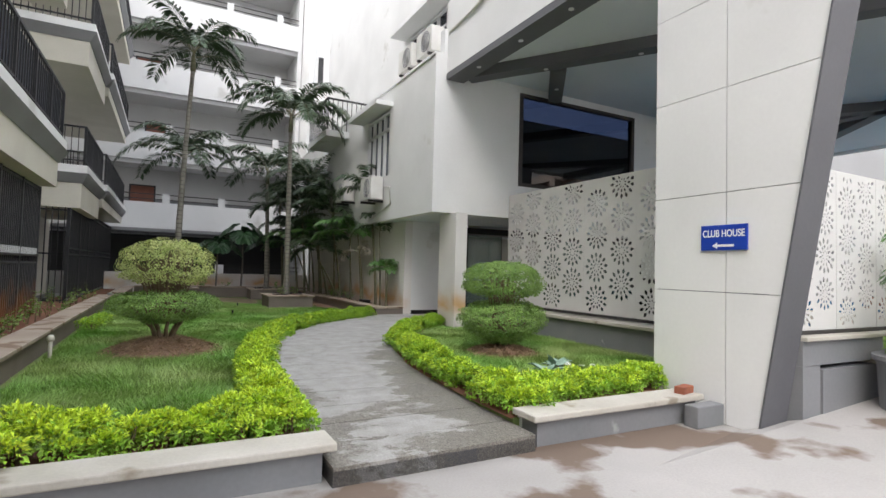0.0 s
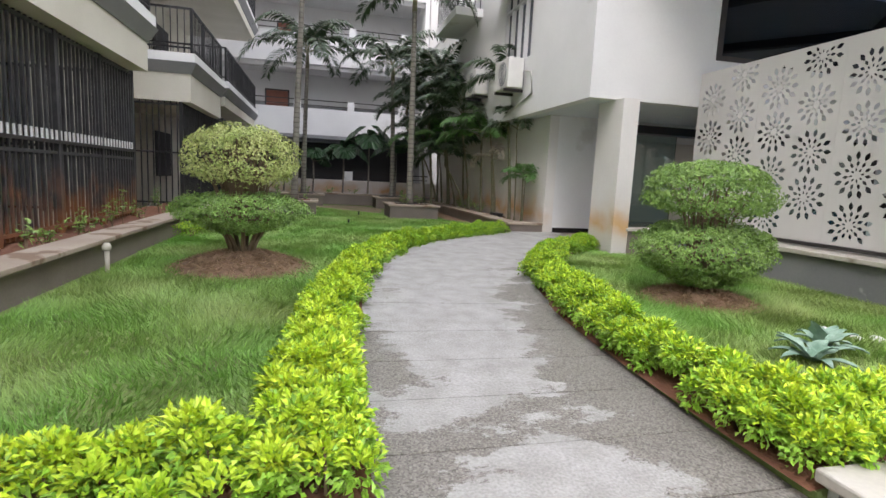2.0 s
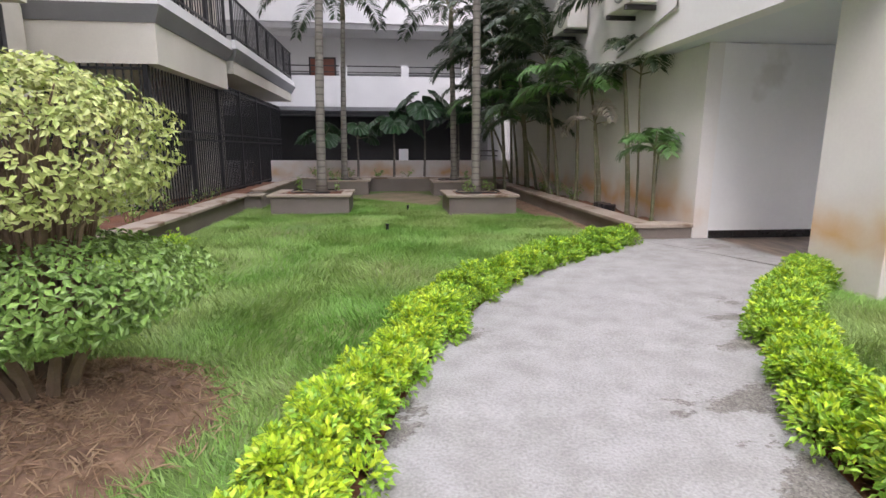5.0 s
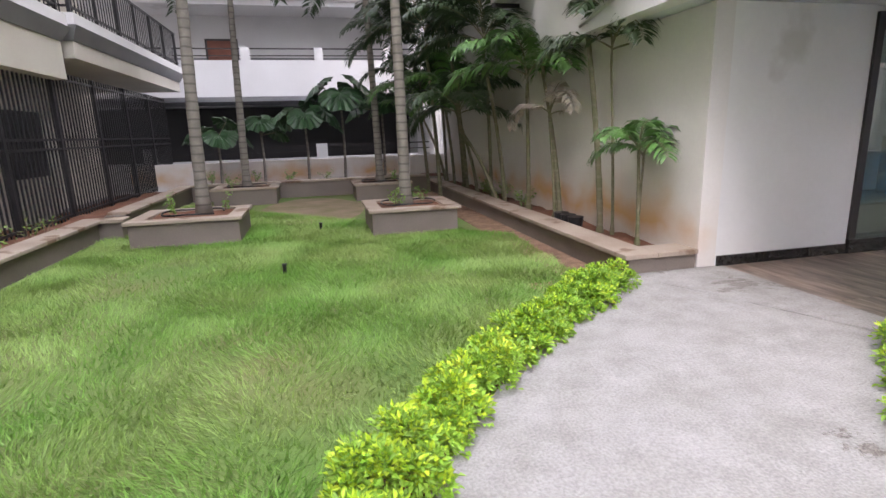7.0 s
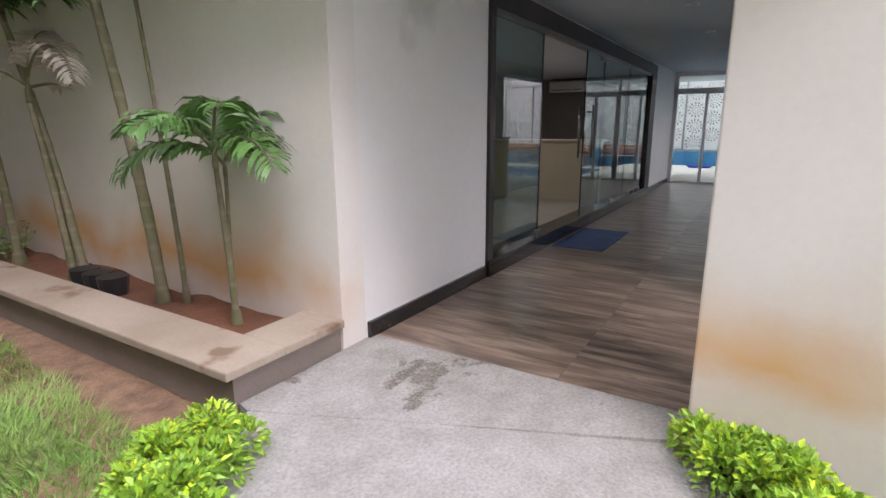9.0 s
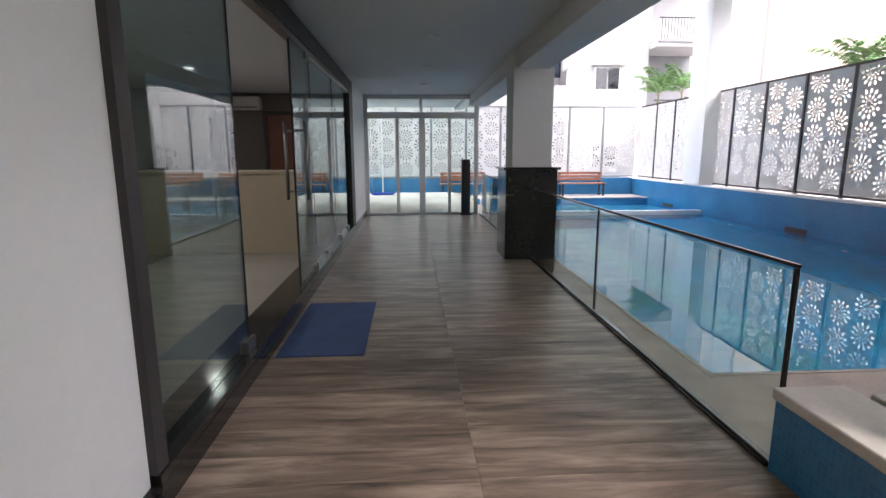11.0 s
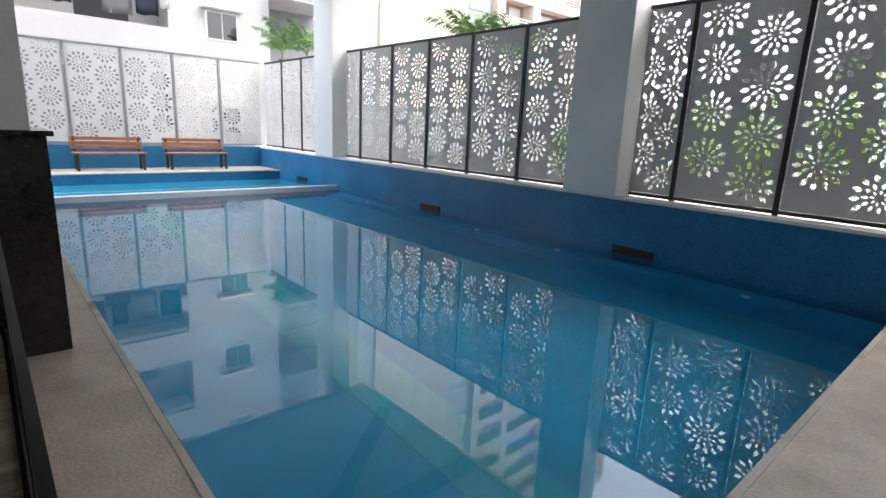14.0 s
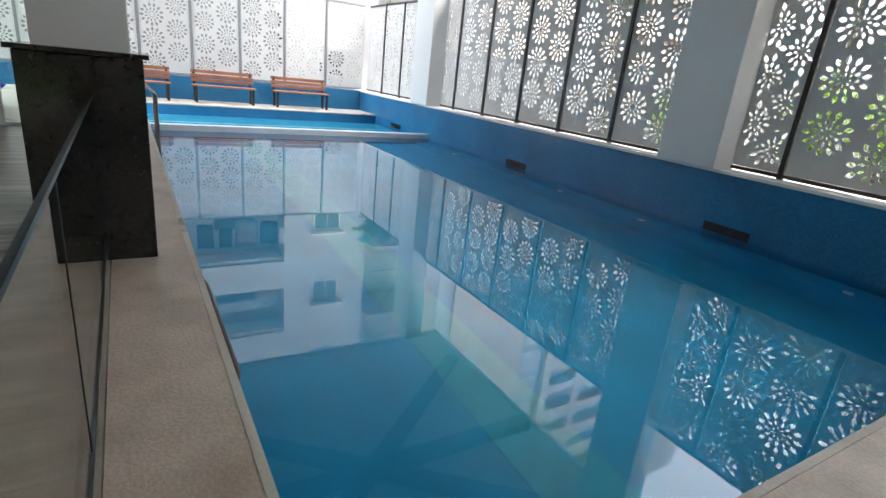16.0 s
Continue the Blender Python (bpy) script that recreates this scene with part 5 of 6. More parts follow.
# ---- rear apartment block with open galleries ----
rb = thing("gallery_block", "white apartment block with open galleries and red-brown doors", "apartment block")
part("back_wall", boxes((-14, 6.6, 32.0, 32.2, 0, 19)), GALLERY, rb)
part("end_wall", boxes((6.4, 6.6, 29.2, 32.0, 0, 19)), GALLERY, rb)
for k in range(5):
    z = 2.85 + 3.25 * k
    part("parapet", boxes((-14, 6.4, 29.2, 29.4, z, z + 1.3)), GALLERY, rb)
    part("slab", boxes((-14, 6.4, 29.4, 32.0, z, z + 0.15)), GALLERY, rb)
    part("drop_beam", boxes((-14, 6.4, 29.4, 29.6, z - 0.18, z)), GALLERY, rb)
    part("rail", boxes((-14, 6.4, 29.28, 29.32, z + 1.66, z + 1.70), (-14, 6.4, 29.28, 29.32, z + 1.44, z + 1.47)), DARKBAR, rb, "dark steel rail")
    for x in (-9.2, -4.3, -1.75, 0.65, 3.05, 5.45):
        part("rail_post", boxes((x - 0.15, x + 0.15, 29.21, 29.39, z + 1.3, z + 1.72)), GALLERY, rb)
    for x in (-0.95,) if k % 2 == 0 else (-0.4,):
        d = part("door", boxes((x, x + 1.02, 31.95, 32.0, z + 0.15, z + 2.35), bevel=0.01), REDWOOD, rb, "red-brown panelled flat door")
        part("door_frame", boxes((x - 0.07, x, 31.94, 32.0, z + 0.15, z + 2.42), (x + 1.02, x + 1.09, 31.94, 32.0, z + 0.15, z + 2.42), (x, x + 1.02, 31.94, 32.0, z + 2.35, z + 2.42)), DARKBAR, rb)
    part("dado", boxes((-14, 6.4, 31.97, 32.0, z + 1.55, z + 1.75)), GREY, rb)
# dark sheet: the shade of the open ground floor is put into its colour
part("ground_shade_sheet", boxes((-14, 6.4, 30.9, 31.1, 0, 2.85)), DARKFILL, rb)
part("ground_wall", boxes((-14, 6.4, 27.1, 27.25, 0, 0.95)), GALLERY, rb)
part("ground_rail", boxes((-14, 6.4, 27.15, 27.19, 1.28, 1.32), (-14, 6.4, 27.15, 27.19, 1.1, 1.13)), DARKBAR, rb)
for x in (-2.1, 2.9, 8.0):
    part("rail_post", boxes((x - 0.17, x + 0.17, 27.1, 27.25, 0.95, 1.36)), GALLERY, rb)
part("ground_floor", boxes((-14, 10, 24.05, 31.1, 0.0, 0.06)), GREY, rb)
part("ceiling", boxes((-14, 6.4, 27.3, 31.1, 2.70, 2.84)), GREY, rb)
tw = thing("stair_tower", "plain white stair tower with a narrow window", "tower")
part("wall", boxes((6.65, 8.0, 27.6, 31, 0, 22)), WHITE, tw)
part("wall", boxes((8.02, 11.5, 26.2, 31, 0, 22)), WHITE, tw)
part("window", boxes((7.1, 7.35, 27.57, 27.6, 10.6, 11.9)), DARKFILL, tw)
bm = bmesh.new()
tube(bm, [(6.9, 27.55, 0), (6.9, 27.55, 21)], 0.05, 8)
part("downpipe", bm, ALU, tw)
side_bal = thing("balcony", "small white balcony with black railing beside the palms", "balcony")
part("slab", boxes((5.0, 7.0, 17.6, 20.0, 5.45, 5.65)), WHITE, side_bal)
part("railing", boxes(*[(5.02, 5.04, 17.62 + 0.15 * i, 17.64 + 0.15 * i, 5.65, 6.6) for i in range(16)], *[(5.04 + 0.15 * i, 5.06 + 0.15 * i, 17.62, 17.64, 5.65, 6.6) for i in range(12)], (5.0, 5.05, 17.6, 20, 6.6, 6.65), (5.05, 6.9, 17.6, 17.65, 6.6, 6.65)), BLACK, side_bal)

# ---- outdoor AC units ----
def ac_unit(x, y, z):
    a = thing("outdoor_ac_unit", "white outdoor air conditioner unit on wall bracket", "air conditioner", "outdoor units", (x, y, z))
    part("casing", boxes((-0.34, 0.0, -0.42, 0.42, 0.06, 0.66), bevel=0.02), ACWHITE, a)
    bm = bmesh.new()
    tube(bm, [(-0.345, -0.1, 0.36), (-0.352, -0.1, 0.36)], 0.24, 20)
    part("fan_grille", bm, GREY, a)
    for r in (0.08, 0.15, 0.21):
        bm = bmesh.new()
        tube(bm, [(-0.357, -0.1 + r * math.cos(t), 0.36 + r * math.sin(t)) for t in np.linspace(0, 2 * math.pi, 20)], 0.006, 4)
        part("grille_ring", bm, ACWHITE, a)
    for y0 in (-0.3, 0.26):
        part("bracket", boxes((-0.36, 0.05, y0, y0 + 0.04, 0.0, 0.058)), DARKBAR, a)
    return a


ac_unit(5.68, 14.75, 3.1)
ac_unit(5.68, 17.1, 3.3)
for y in (12.75, 13.85):
    unit = ac_unit(6.3, y, 6.36)
    for dy in (-0.3, 0.26):
        part("stand", boxes((-0.3, -0.26, dy, dy + 0.04, -0.3, -0.002), (-0.04, 0.0, dy, dy + 0.04, -0.3, -0.002)), DARKBAR, unit)
pipe = thing("refrigerant_pipe", "white insulated refrigerant pipes along the wall edge", "pipe")
bm = bmesh.new()
tube(bm, [(6.6, 12.5, 6.3), (6.3, 12.2, 6.35), (6.1, 11.75, 6.3), (6.0, 11.5, 6.5), (5.97, 10.5, 6.55), (5.97, 8.5, 6.9)], 0.035, 8)
part("run", bm, ACWHITE, pipe, smooth=True)
bm = bmesh.new()
tube(bm, [(5.70, 14.3, 3.5), (5.71, 14.0, 3.45), (5.71, 13.9, 3.0), (5.71, 15.5, 2.7)], 0.018, 6)
part("run", bm, ACWHITE, pipe, smooth=True)

# ---- buildings around the pool ----
nb = thing("neighbour_block", "white apartment block behind the pool screens", "apartment block")
for spec in ((30, 38, 2.3, 6.0, 0, 24), (31.2, 38, 6.0, 10.6, 0, 24), (30, 38, 10.6, 24, 0, 24)):
    part("wall", boxes(spec), OFFWHITE, nb)
for k in range(5):
    z = 3.2 + 3.42 * (k - 1)
    w = part("window", boxes((29.97, 30.0, 3.55, 4.75, z + 1.05, z + 2.05)), ALU, nb)
    part("pane", boxes((29.955, 29.97, 3.62, 4.13, z + 1.1, z + 2.0), (29.955, 29.97, 4.17, 4.68, z + 1.1, z + 2.0)), DARKGLASS, w)
    part("sunshade", boxes((29.6, 30.0, 3.4, 4.9, z + 2.12, z + 2.2)), WHITE, w)
    part("balcony_wall", boxes((30.0, 30.2, 6.0, 10.6, z + 0.0, z + 1.25)), OFFWHITE, nb)
    part("balcony_floor", boxes((30.2, 31.2, 6.0, 10.6, z - 0.15, z + 0.0)), WHITE, nb)
    part("balcony_door", boxes((31.15, 31.2, 7.0, 8.6, z + 0.05, z + 2.2)), DARKFILL, nb)
    b = part("balcony", boxes((29.2, 31.5, -0.4, 2.3, z + 2.8, z + 3.05)), OFFWHITE, nb)
    part("railing", boxes((29.22, 29.26, -0.38, 2.28, z + 3.95, z + 4.0), *[(29.23, 29.25, -0.38 + 0.14 * i, -0.36 + 0.14 * i, z + 3.05, z + 3.95) for i in range(19)]), BLACK, b)
    part("band", boxes((31.5, 38, -0.4, 2.3, z, z + 3.41)), GREY if k == 1 else OFFWHITE, nb)
    part("balcony_trim", boxes((29.14, 29.198, -0.4, 2.3, z + 2.98, z + 3.09)), GREY, nb)
# added dark sheet: shade behind the east screens, so their holes read dark
part("lower_shade_sheet", boxes((29.9, 29.99, 6.4, 24, 0, 3.3)), SLATE, nb, "dark grey sheet for the shade behind the screens")
cloth = thing("laundry", "dark and striped laundry hanging on a balcony line", "laundry")
for i, (y, w, h, m) in enumerate(((6.3, 0.7, 1.0, NAVY), (7.1, 0.9, 1.1, GREY), (8.1, 0.5, 0.8, NAVY), (8.8, 0.6, 1.0, DARKFILL), (5.95, 0.3, 0.7, ALU))):
    bm = bmesh.new()
    vs = [[bm.verts.new((29.94 + 0.03 * math.sin(3 * u + i), y + w * u, 5.75 - h * v + 0.03 * math.sin(7 * u))) for v in np.linspace(0, 1, 5)] for u in np.linspace(0, 1, 7)]
    for a, b in zip(vs, vs[1:]):
        for j in range(4):
            bm.faces.new((a[j], a[j + 1], b[j + 1], b[j]))
    bmesh.ops.solidify(bm, geom=list(bm.faces), thickness=0.008)
    part("cloth", bm, m, cloth, smooth=True)
FARWIN = material("far_window", (0.36, 0.37, 0.38), 0.4, (0.28, 0.29, 0.30), 0.6, 5, 0.1, 0.0)
RECESS = material("red_brown_recess", (0.27, 0.15, 0.11), 0.8, (0.22, 0.12, 0.09), 0.8, 10, 0.08, 0.0)
fb = thing("far_block", "tall pale pink apartment block with balconies and small windows", "apartment block")
part("wall", boxes((45, 60, -22.6, -13.3, 0, 50)), PINK, fb)
part("wall", boxes((45.6, 60, -26.4, -22.6, 0, 50)), GREY, fb, "grey recessed stair bay")
part("wall", boxes((46.5, 60, -60, -26.4, 0, 54)), PINK, fb)
part("side_strip", boxes((45.3, 46, -13.29, -11.6, 0, 50)), OFFWHITE, fb)
for k in range(14):
    z = 3.4 * k
    for y, up in ((-16.3, 0.1), (-20.5, 1.4)):
        w = part("window", boxes((44.93, 45.0, y, y + 0.9, z + up, z + up + 1.0)), ALU, fb)
        part("pane", boxes((44.915, 44.93, y + 0.08, y + 0.82, z + up + 0.08, z + up + 0.92)), FARWIN, w)
    w = part("window", boxes((45.5, 45.6, -25.7, -23.3, z + 1.9, z + 4.3)), ALU, fb)
    part("pane", boxes((45.48, 45.5, -25.6, -24.54, z + 2.0, z + 4.2), (45.48, 45.5, -24.46, -23.4, z + 2.0, z + 4.2)), FARWIN, w)
    part("floor_band", boxes((45.1, 46.5, -40.6, -26.4, z, z + 0.95)), PINK, fb)
    for y, wd in ((-31.6, 4.9), (-39.0, 6.3)):
        part("recess", boxes((46.47, 46.5, y, y + wd, z + 0.95, z + 3.4)), RECESS, fb, "red-brown painted balcony back wall")
        part("window", boxes((46.40, 46.467, y + 0.5, y + 2.1, z + 1.0, z + 3.1)), FARWIN, fb)
        part("window", boxes((46.40, 46.467, y + 2.7, y + wd - 0.4, z + 1.0, z + 3.1)), FARWIN, fb)
        part("rail", boxes(*[(45.2, 45.26, y, y + wd, z + h, z + h + 0.05) for h in (1.15, 1.4, 1.65, 1.9)]), ALU, fb)
    if k % 2 == 0:
        for y in (-30.6, -28.4):
            unit = part("balcony_unit", boxes((45.5, 45.9, y, y + 0.95, z + 0.96, z + 1.75), bevel=0.03), ACWHITE, fb, "white outdoor unit on the balcony")
for y in (-26.4, -31.6, -39.0):
    part("pier", boxes((45.0, 46.5, y - (1.6 if y < -35 else 1.05), y - 0.01, 0, 54)), PINK, fb)
cb = thing("opposite_block", "white apartment block across the driveway", "apartment block")
part("wall", boxes((-30, 26, -22, -18, 0, 14)), WHITE, cb)
for k in range(4):
    for i in range(12):
        part("window", boxes((-28 + i * 4.2, -26.4 + i * 4.2, -18, -17.96, 1 + 3.2 * k, 2.4 + 3.2 * k)), DARKFILL, cb)
sb = thing("boundary_wall", "low white boundary wall past the driveway", "wall")
part("wall", boxes((12, 60, -1.6, -1.4, 0.2, 2.2)), WHITE, sb)

# bare earth along the shaded bed and between the rear boxes
structure("bare_earth_strip", boxes((4.98, 5.438, 14.2, 22.7, 0.1, 0.176)), MULCH, "dark bare earth strip beside the raised bed", "soil")
bm = bmesh.new()
prism(bm, [(2.55 + (1.05 + 0.2 * noise.noise((k * 0.8, 1, 0))) * math.cos(k * 0.3142), 20.4 + (1.9 + 0.4 * noise.noise((k * 0.8, 5, 0))) * math.sin(k * 0.3142)) for k in range(20)], 0.12, 0.177)
structure("bare_earth_patch", bm, DRYEARTH, "dry trodden earth in the rear lawn", "soil")
bm = bmesh.new()
prism(bm, [(4.55, 13.32), (5.42, 13.84), (5.436, 14.195), (4.55, 14.195)], 0.1, 0.1765)
structure("bare_earth_corner", bm, MULCH, "dark bare earth at the end of the hedge", "soil")

# ---- hedges ----
def hedge(name, label, line, width, height, density=1500, base=0.16, fresh=0.8):
    """Clipped leafy row along a plan line: shoots with rosettes of folded leaves over a dark woody core."""
    h = thing(name, label, "hedge")
    line = np.array(line)
    seg = np.linalg.norm(np.diff(line, axis=0), axis=1)
    total = seg.sum()
    n = int(total * density)
    s = np.sort(RNG.uniform(0, total, n))
    cum = np.r_[0, np.cumsum(seg)]
    x, y = np.interp(s, cum, line[:, 0]), np.interp(s, cum, line[:, 1])
    k = np.clip(np.searchsorted(cum, s) - 1, 0, len(seg) - 1)
    d = (np.diff(line, axis=0) / seg[:, None])[k]
    # clumps of shoots of uneven size, each a tuft of rosettes
    nc = int(total * 46)
    cs = (np.arange(nc) + RNG.uniform(0, 1, nc)) * total / nc
    cx, cy = np.interp(cs, cum, line[:, 0]), np.interp(cs, cum, line[:, 1])
    ck = np.clip(np.searchsorted(cum, cs) - 1, 0, len(seg) - 1)
    cd = (np.diff(line, axis=0) / seg[:, None])[ck]
    swell = np.array([noise.noise((float(a) * 1.9, width * 31 + density * 0.01, 0.0)) for a in cs])
    across = RNG.uniform(-1, 1, nc)
    tall = height * (0.8 + 0.3 * swell + RNG.uniform(-0.12, 0.22, nc)) * (1 - 0.45 * across ** 2)
    off = across * width * 0.42 * (1 + 0.4 * swell)
    hub = np.c_[cx + cd[:, 1] * off, cy - cd[:, 0] * off, base + np.maximum(tall * RNG.uniform(0.55, 1.0, nc), 0.05)]
    size = RNG.uniform(0.06, 0.115, nc)
    pick = RNG.integers(0, nc, n)
    w = RNG.normal(0, 1, (n, 3)) + (0, 0, 0.75)
    w /= np.linalg.norm(w, axis=1)[:, None]
    c = hub[pick] + w * (size[pick] * RNG.uniform(0.25, 1.0, n) ** 0.5)[:, None]
    low = c[:, 2] < base + 0.02
    c[low, 2] = base + RNG.uniform(0.02, 0.12, low.sum())
    new_growth = (w[:, 2] > 0.25) & (c[:, 2] > base + height * 0.5) & (RNG.uniform(0, 1, n) < fresh * (1 - 0.75 * np.clip((c[:, 1] - 8.5) / 4.5, 0, 1)))
    for name_, sel, mt in (("foliage", ~new_growth, HEDGE), ("new_growth", new_growth, NEWLEAF)):
        verts, faces = leaf_spray(c[sel], w[sel], 0.037, 0.021)
        raw_mesh(name_, verts, faces, mt, h)
    m = int(total * 16)
    bm = bmesh.new()
    for i in range(m):
        t = total * (i + 0.5) / m
        px, py = float(np.interp(t, cum, line[:, 0])), float(np.interp(t, cum, line[:, 1]))
        px, py = px + random.uniform(-0.06, 0.06), py + random.uniform(-0.06, 0.06)
        tube(bm, [(px, py, base - 0.01), (px + random.uniform(-0.05, 0.05), py + random.uniform(-0.05, 0.05), base + height * 0.75)], [0.008, 0.004], 5)
    tagged(part("branchwork", bm, TWIG, h), kind="stuff")
    bm = bmesh.new()
    pl = [line[0]] + [line[i] for i in range(2, len(line) - 1, 2)] + [line[-1]]
    pl = np.array(pl)
    dd = np.gradient(pl, axis=0)
    dd /= np.linalg.norm(dd, axis=1)[:, None]
    rows = []
    for (px, py), (dx, dy) in zip(pl, dd):
        rows.append([bm.verts.new((px + dy * a * width * 0.53, py - dx * a * width * 0.53, base + 0.016 + (0.012 if abs(a) < 1 else 0.0))) for a in (-1, -0.5, 0, 0.5, 1)])
    for a, b in zip(rows, rows[1:]):
        for i in range(4):
            bm.faces.new((a[i], a[i + 1], b[i + 1], b[i]))
    part("soil_strip", bm, SOIL, h)
    return h


hedge("hedge", "bright yellow-green clipped hedge along the lawn edge of the path", [tuple(p - (0.17, 0)) for p in LEFT[6:60]], 0.38, 0.26, 9500)
hedge("hedge", "bright yellow-green clipped hedge behind the roadside planter wall", [(-8.5 + 0.3 * i, 5.68) for i in range(34)], 0.5, 0.27, 8500)
hedge("hedge", "green clipped hedge along the club house side of the path", [tuple(p + (0.17, 0)) for p in RIGHT[4:59]], 0.38, 0.26, 9500, fresh=0.6)
hedge("hedge", "green clipped hedge behind the planter wall beside the pier", [(3.75 + 0.2 * i, 5.72 + 0.01 * i) for i in range(15)], 0.46, 0.27, 8500, fresh=0.6)
hedge("hedge", "low green border plants along the raised bed", [(-0.28, 12.6), (-0.25, 13.4), (-0.25, 14.4)], 0.3, 0.16, 1500)


# ---- clipped two-tier shrubs ----
def topiary(at, label, tiers, leaf, twig_top):
    """A shrub clipped in tiers: branching stems, leaf shells with gaps, and a mulch mound."""
    t = thing("topiary_shrub", label, "shrub", at=at)
    bm = bmesh.new()
    for i in range(9):
        a = 2 * math.pi * i / 9
        r = random.uniform(0.25, 0.5)
        tube(bm, [(0.05 * math.cos(a), 0.05 * math.sin(a), -0.05), (0.15 * math.cos(a), 0.15 * math.sin(a), 0.2), (r * math.cos(a), r * math.sin(a), 0.5)], [0.035, 0.025, 0.01], 6)
    for i in range(150 if twig_top else 60):
        a, r = random.uniform(0, 6.28), random.uniform(0.05, 0.5)
        z0 = tiers[0][2] + tiers[0][3] * 0.3
        z1 = tiers[1][2] + random.uniform(-0.1, 0.22)
        tube(bm, [(0.3 * r * math.cos(a), 0.3 * r * math.sin(a), z0 - 0.2), (0.6 * r * math.cos(a), 0.6 * r * math.sin(a), (z0 + z1) / 2), (r * math.cos(a + 0.2), r * math.sin(a + 0.2), z1)], [0.012, 0.008, 0.003], 5)
    tagged(part("branchwork", bm, TWIG, t), kind="stuff")
    for rx, ry, zc, rz, n, mt in tiers:
        d = RNG.normal(0, 1, (n, 3))
        d /= np.linalg.norm(d, axis=1)[:, None]
        lump = np.array([noise.noise((a * 2.6, b * 2.6, c * 2.6 + zc * 5)) for a, b, c in d])
        gap = np.array([noise.noise((a * 5 + 9, b * 5, c * 5)) for a, b, c in d])
        rad = (1 + 0.13 * lump) * RNG.uniform(0.80, 1.05, n)
        # flattened top and bottom of a clipped tier
        flat = np.sign(d[:, 2]) * np.abs(d[:, 2]) ** 0.75
        bowl = zc < 0.8
        cone = 1 + (0.55 * np.minimum(flat, 0) if bowl else -0.10 * flat)
        c = np.c_[d[:, 0] * rx * cone, d[:, 1] * ry * cone, flat * rz] * rad[:, None] + (0, 0, zc)
        keep = gap + RNG.uniform(-0.2, 0.45, n) > -0.18
        if not bowl:
            keep &= flat > -0.6 - 0.4 * RNG.uniform(0, 1, n)
        c, d = c[keep], d[keep]
        verts, faces = leaf_cloud(c, d + (0, 0, 0.4), 0.034, 0.019)
        raw_mesh("foliage", verts, faces, mt, t)
    bm = bmesh.new()
    rings = []
    for i, (r, z) in enumerate(((0.05, 0.1), (0.3, 0.06), (0.5, 0.0), (0.68, -0.1))):
        rings.append([bm.verts.new((r * math.cos(2 * math.pi * k / 24) * (1 + 0.12 * noise.noise((k * 0.7, i, at[0]))), r * math.sin(2 * math.pi * k / 24), z + 0.03 * noise.noise((k * 0.9, i * 2.0, 1.0)))) for k in range(24)])
    for a, b in zip(rings, rings[1:]):
        for k in range(24):
            bm.faces.new((a[k], a[(k + 1) % 24], b[(k + 1) % 24], b[k]))
    bm.faces.new(rings[0])
    part("mulch_mound", bm, MULCH, t, "mound of red-brown mulch", smooth=True)
    n = 3200
    p = RNG.normal(0, 0.34, (n, 2))
    p = p[np.hypot(p[:, 0], p[:, 1]) < 0.80]
    z = 0.1 - 0.3 * np.hypot(p[:, 0], p[:, 1]) ** 1.5
    verts, faces = leaf_cloud(np.c_[p, z + 0.01], np.tile((0, 0, 1.0), (len(p), 1)), 0.09, 0.008)
    raw_mesh("mulch_straw", verts, faces, STRAW, t)
    return t


topiary((0.86, 9.95, 0.28), "two-tier clipped shrub with variegated dry upper ball", [(0.70, 0.62, 0.50, 0.23, 15000, TOPIARY), (0.56, 0.54, 1.10, 0.33, 11000, TOPIARY2)], TOPIARY, True)
topiary((5.36, 8.35, 0.20), "two-tier clipped dark green shrub beside the grey wall", [(0.68, 0.60, 0.44, 0.33, 20000, TOPIARY), (0.60, 0.54, 1.06, 0.28, 14000, TOPIARY)], TOPIARY, False)


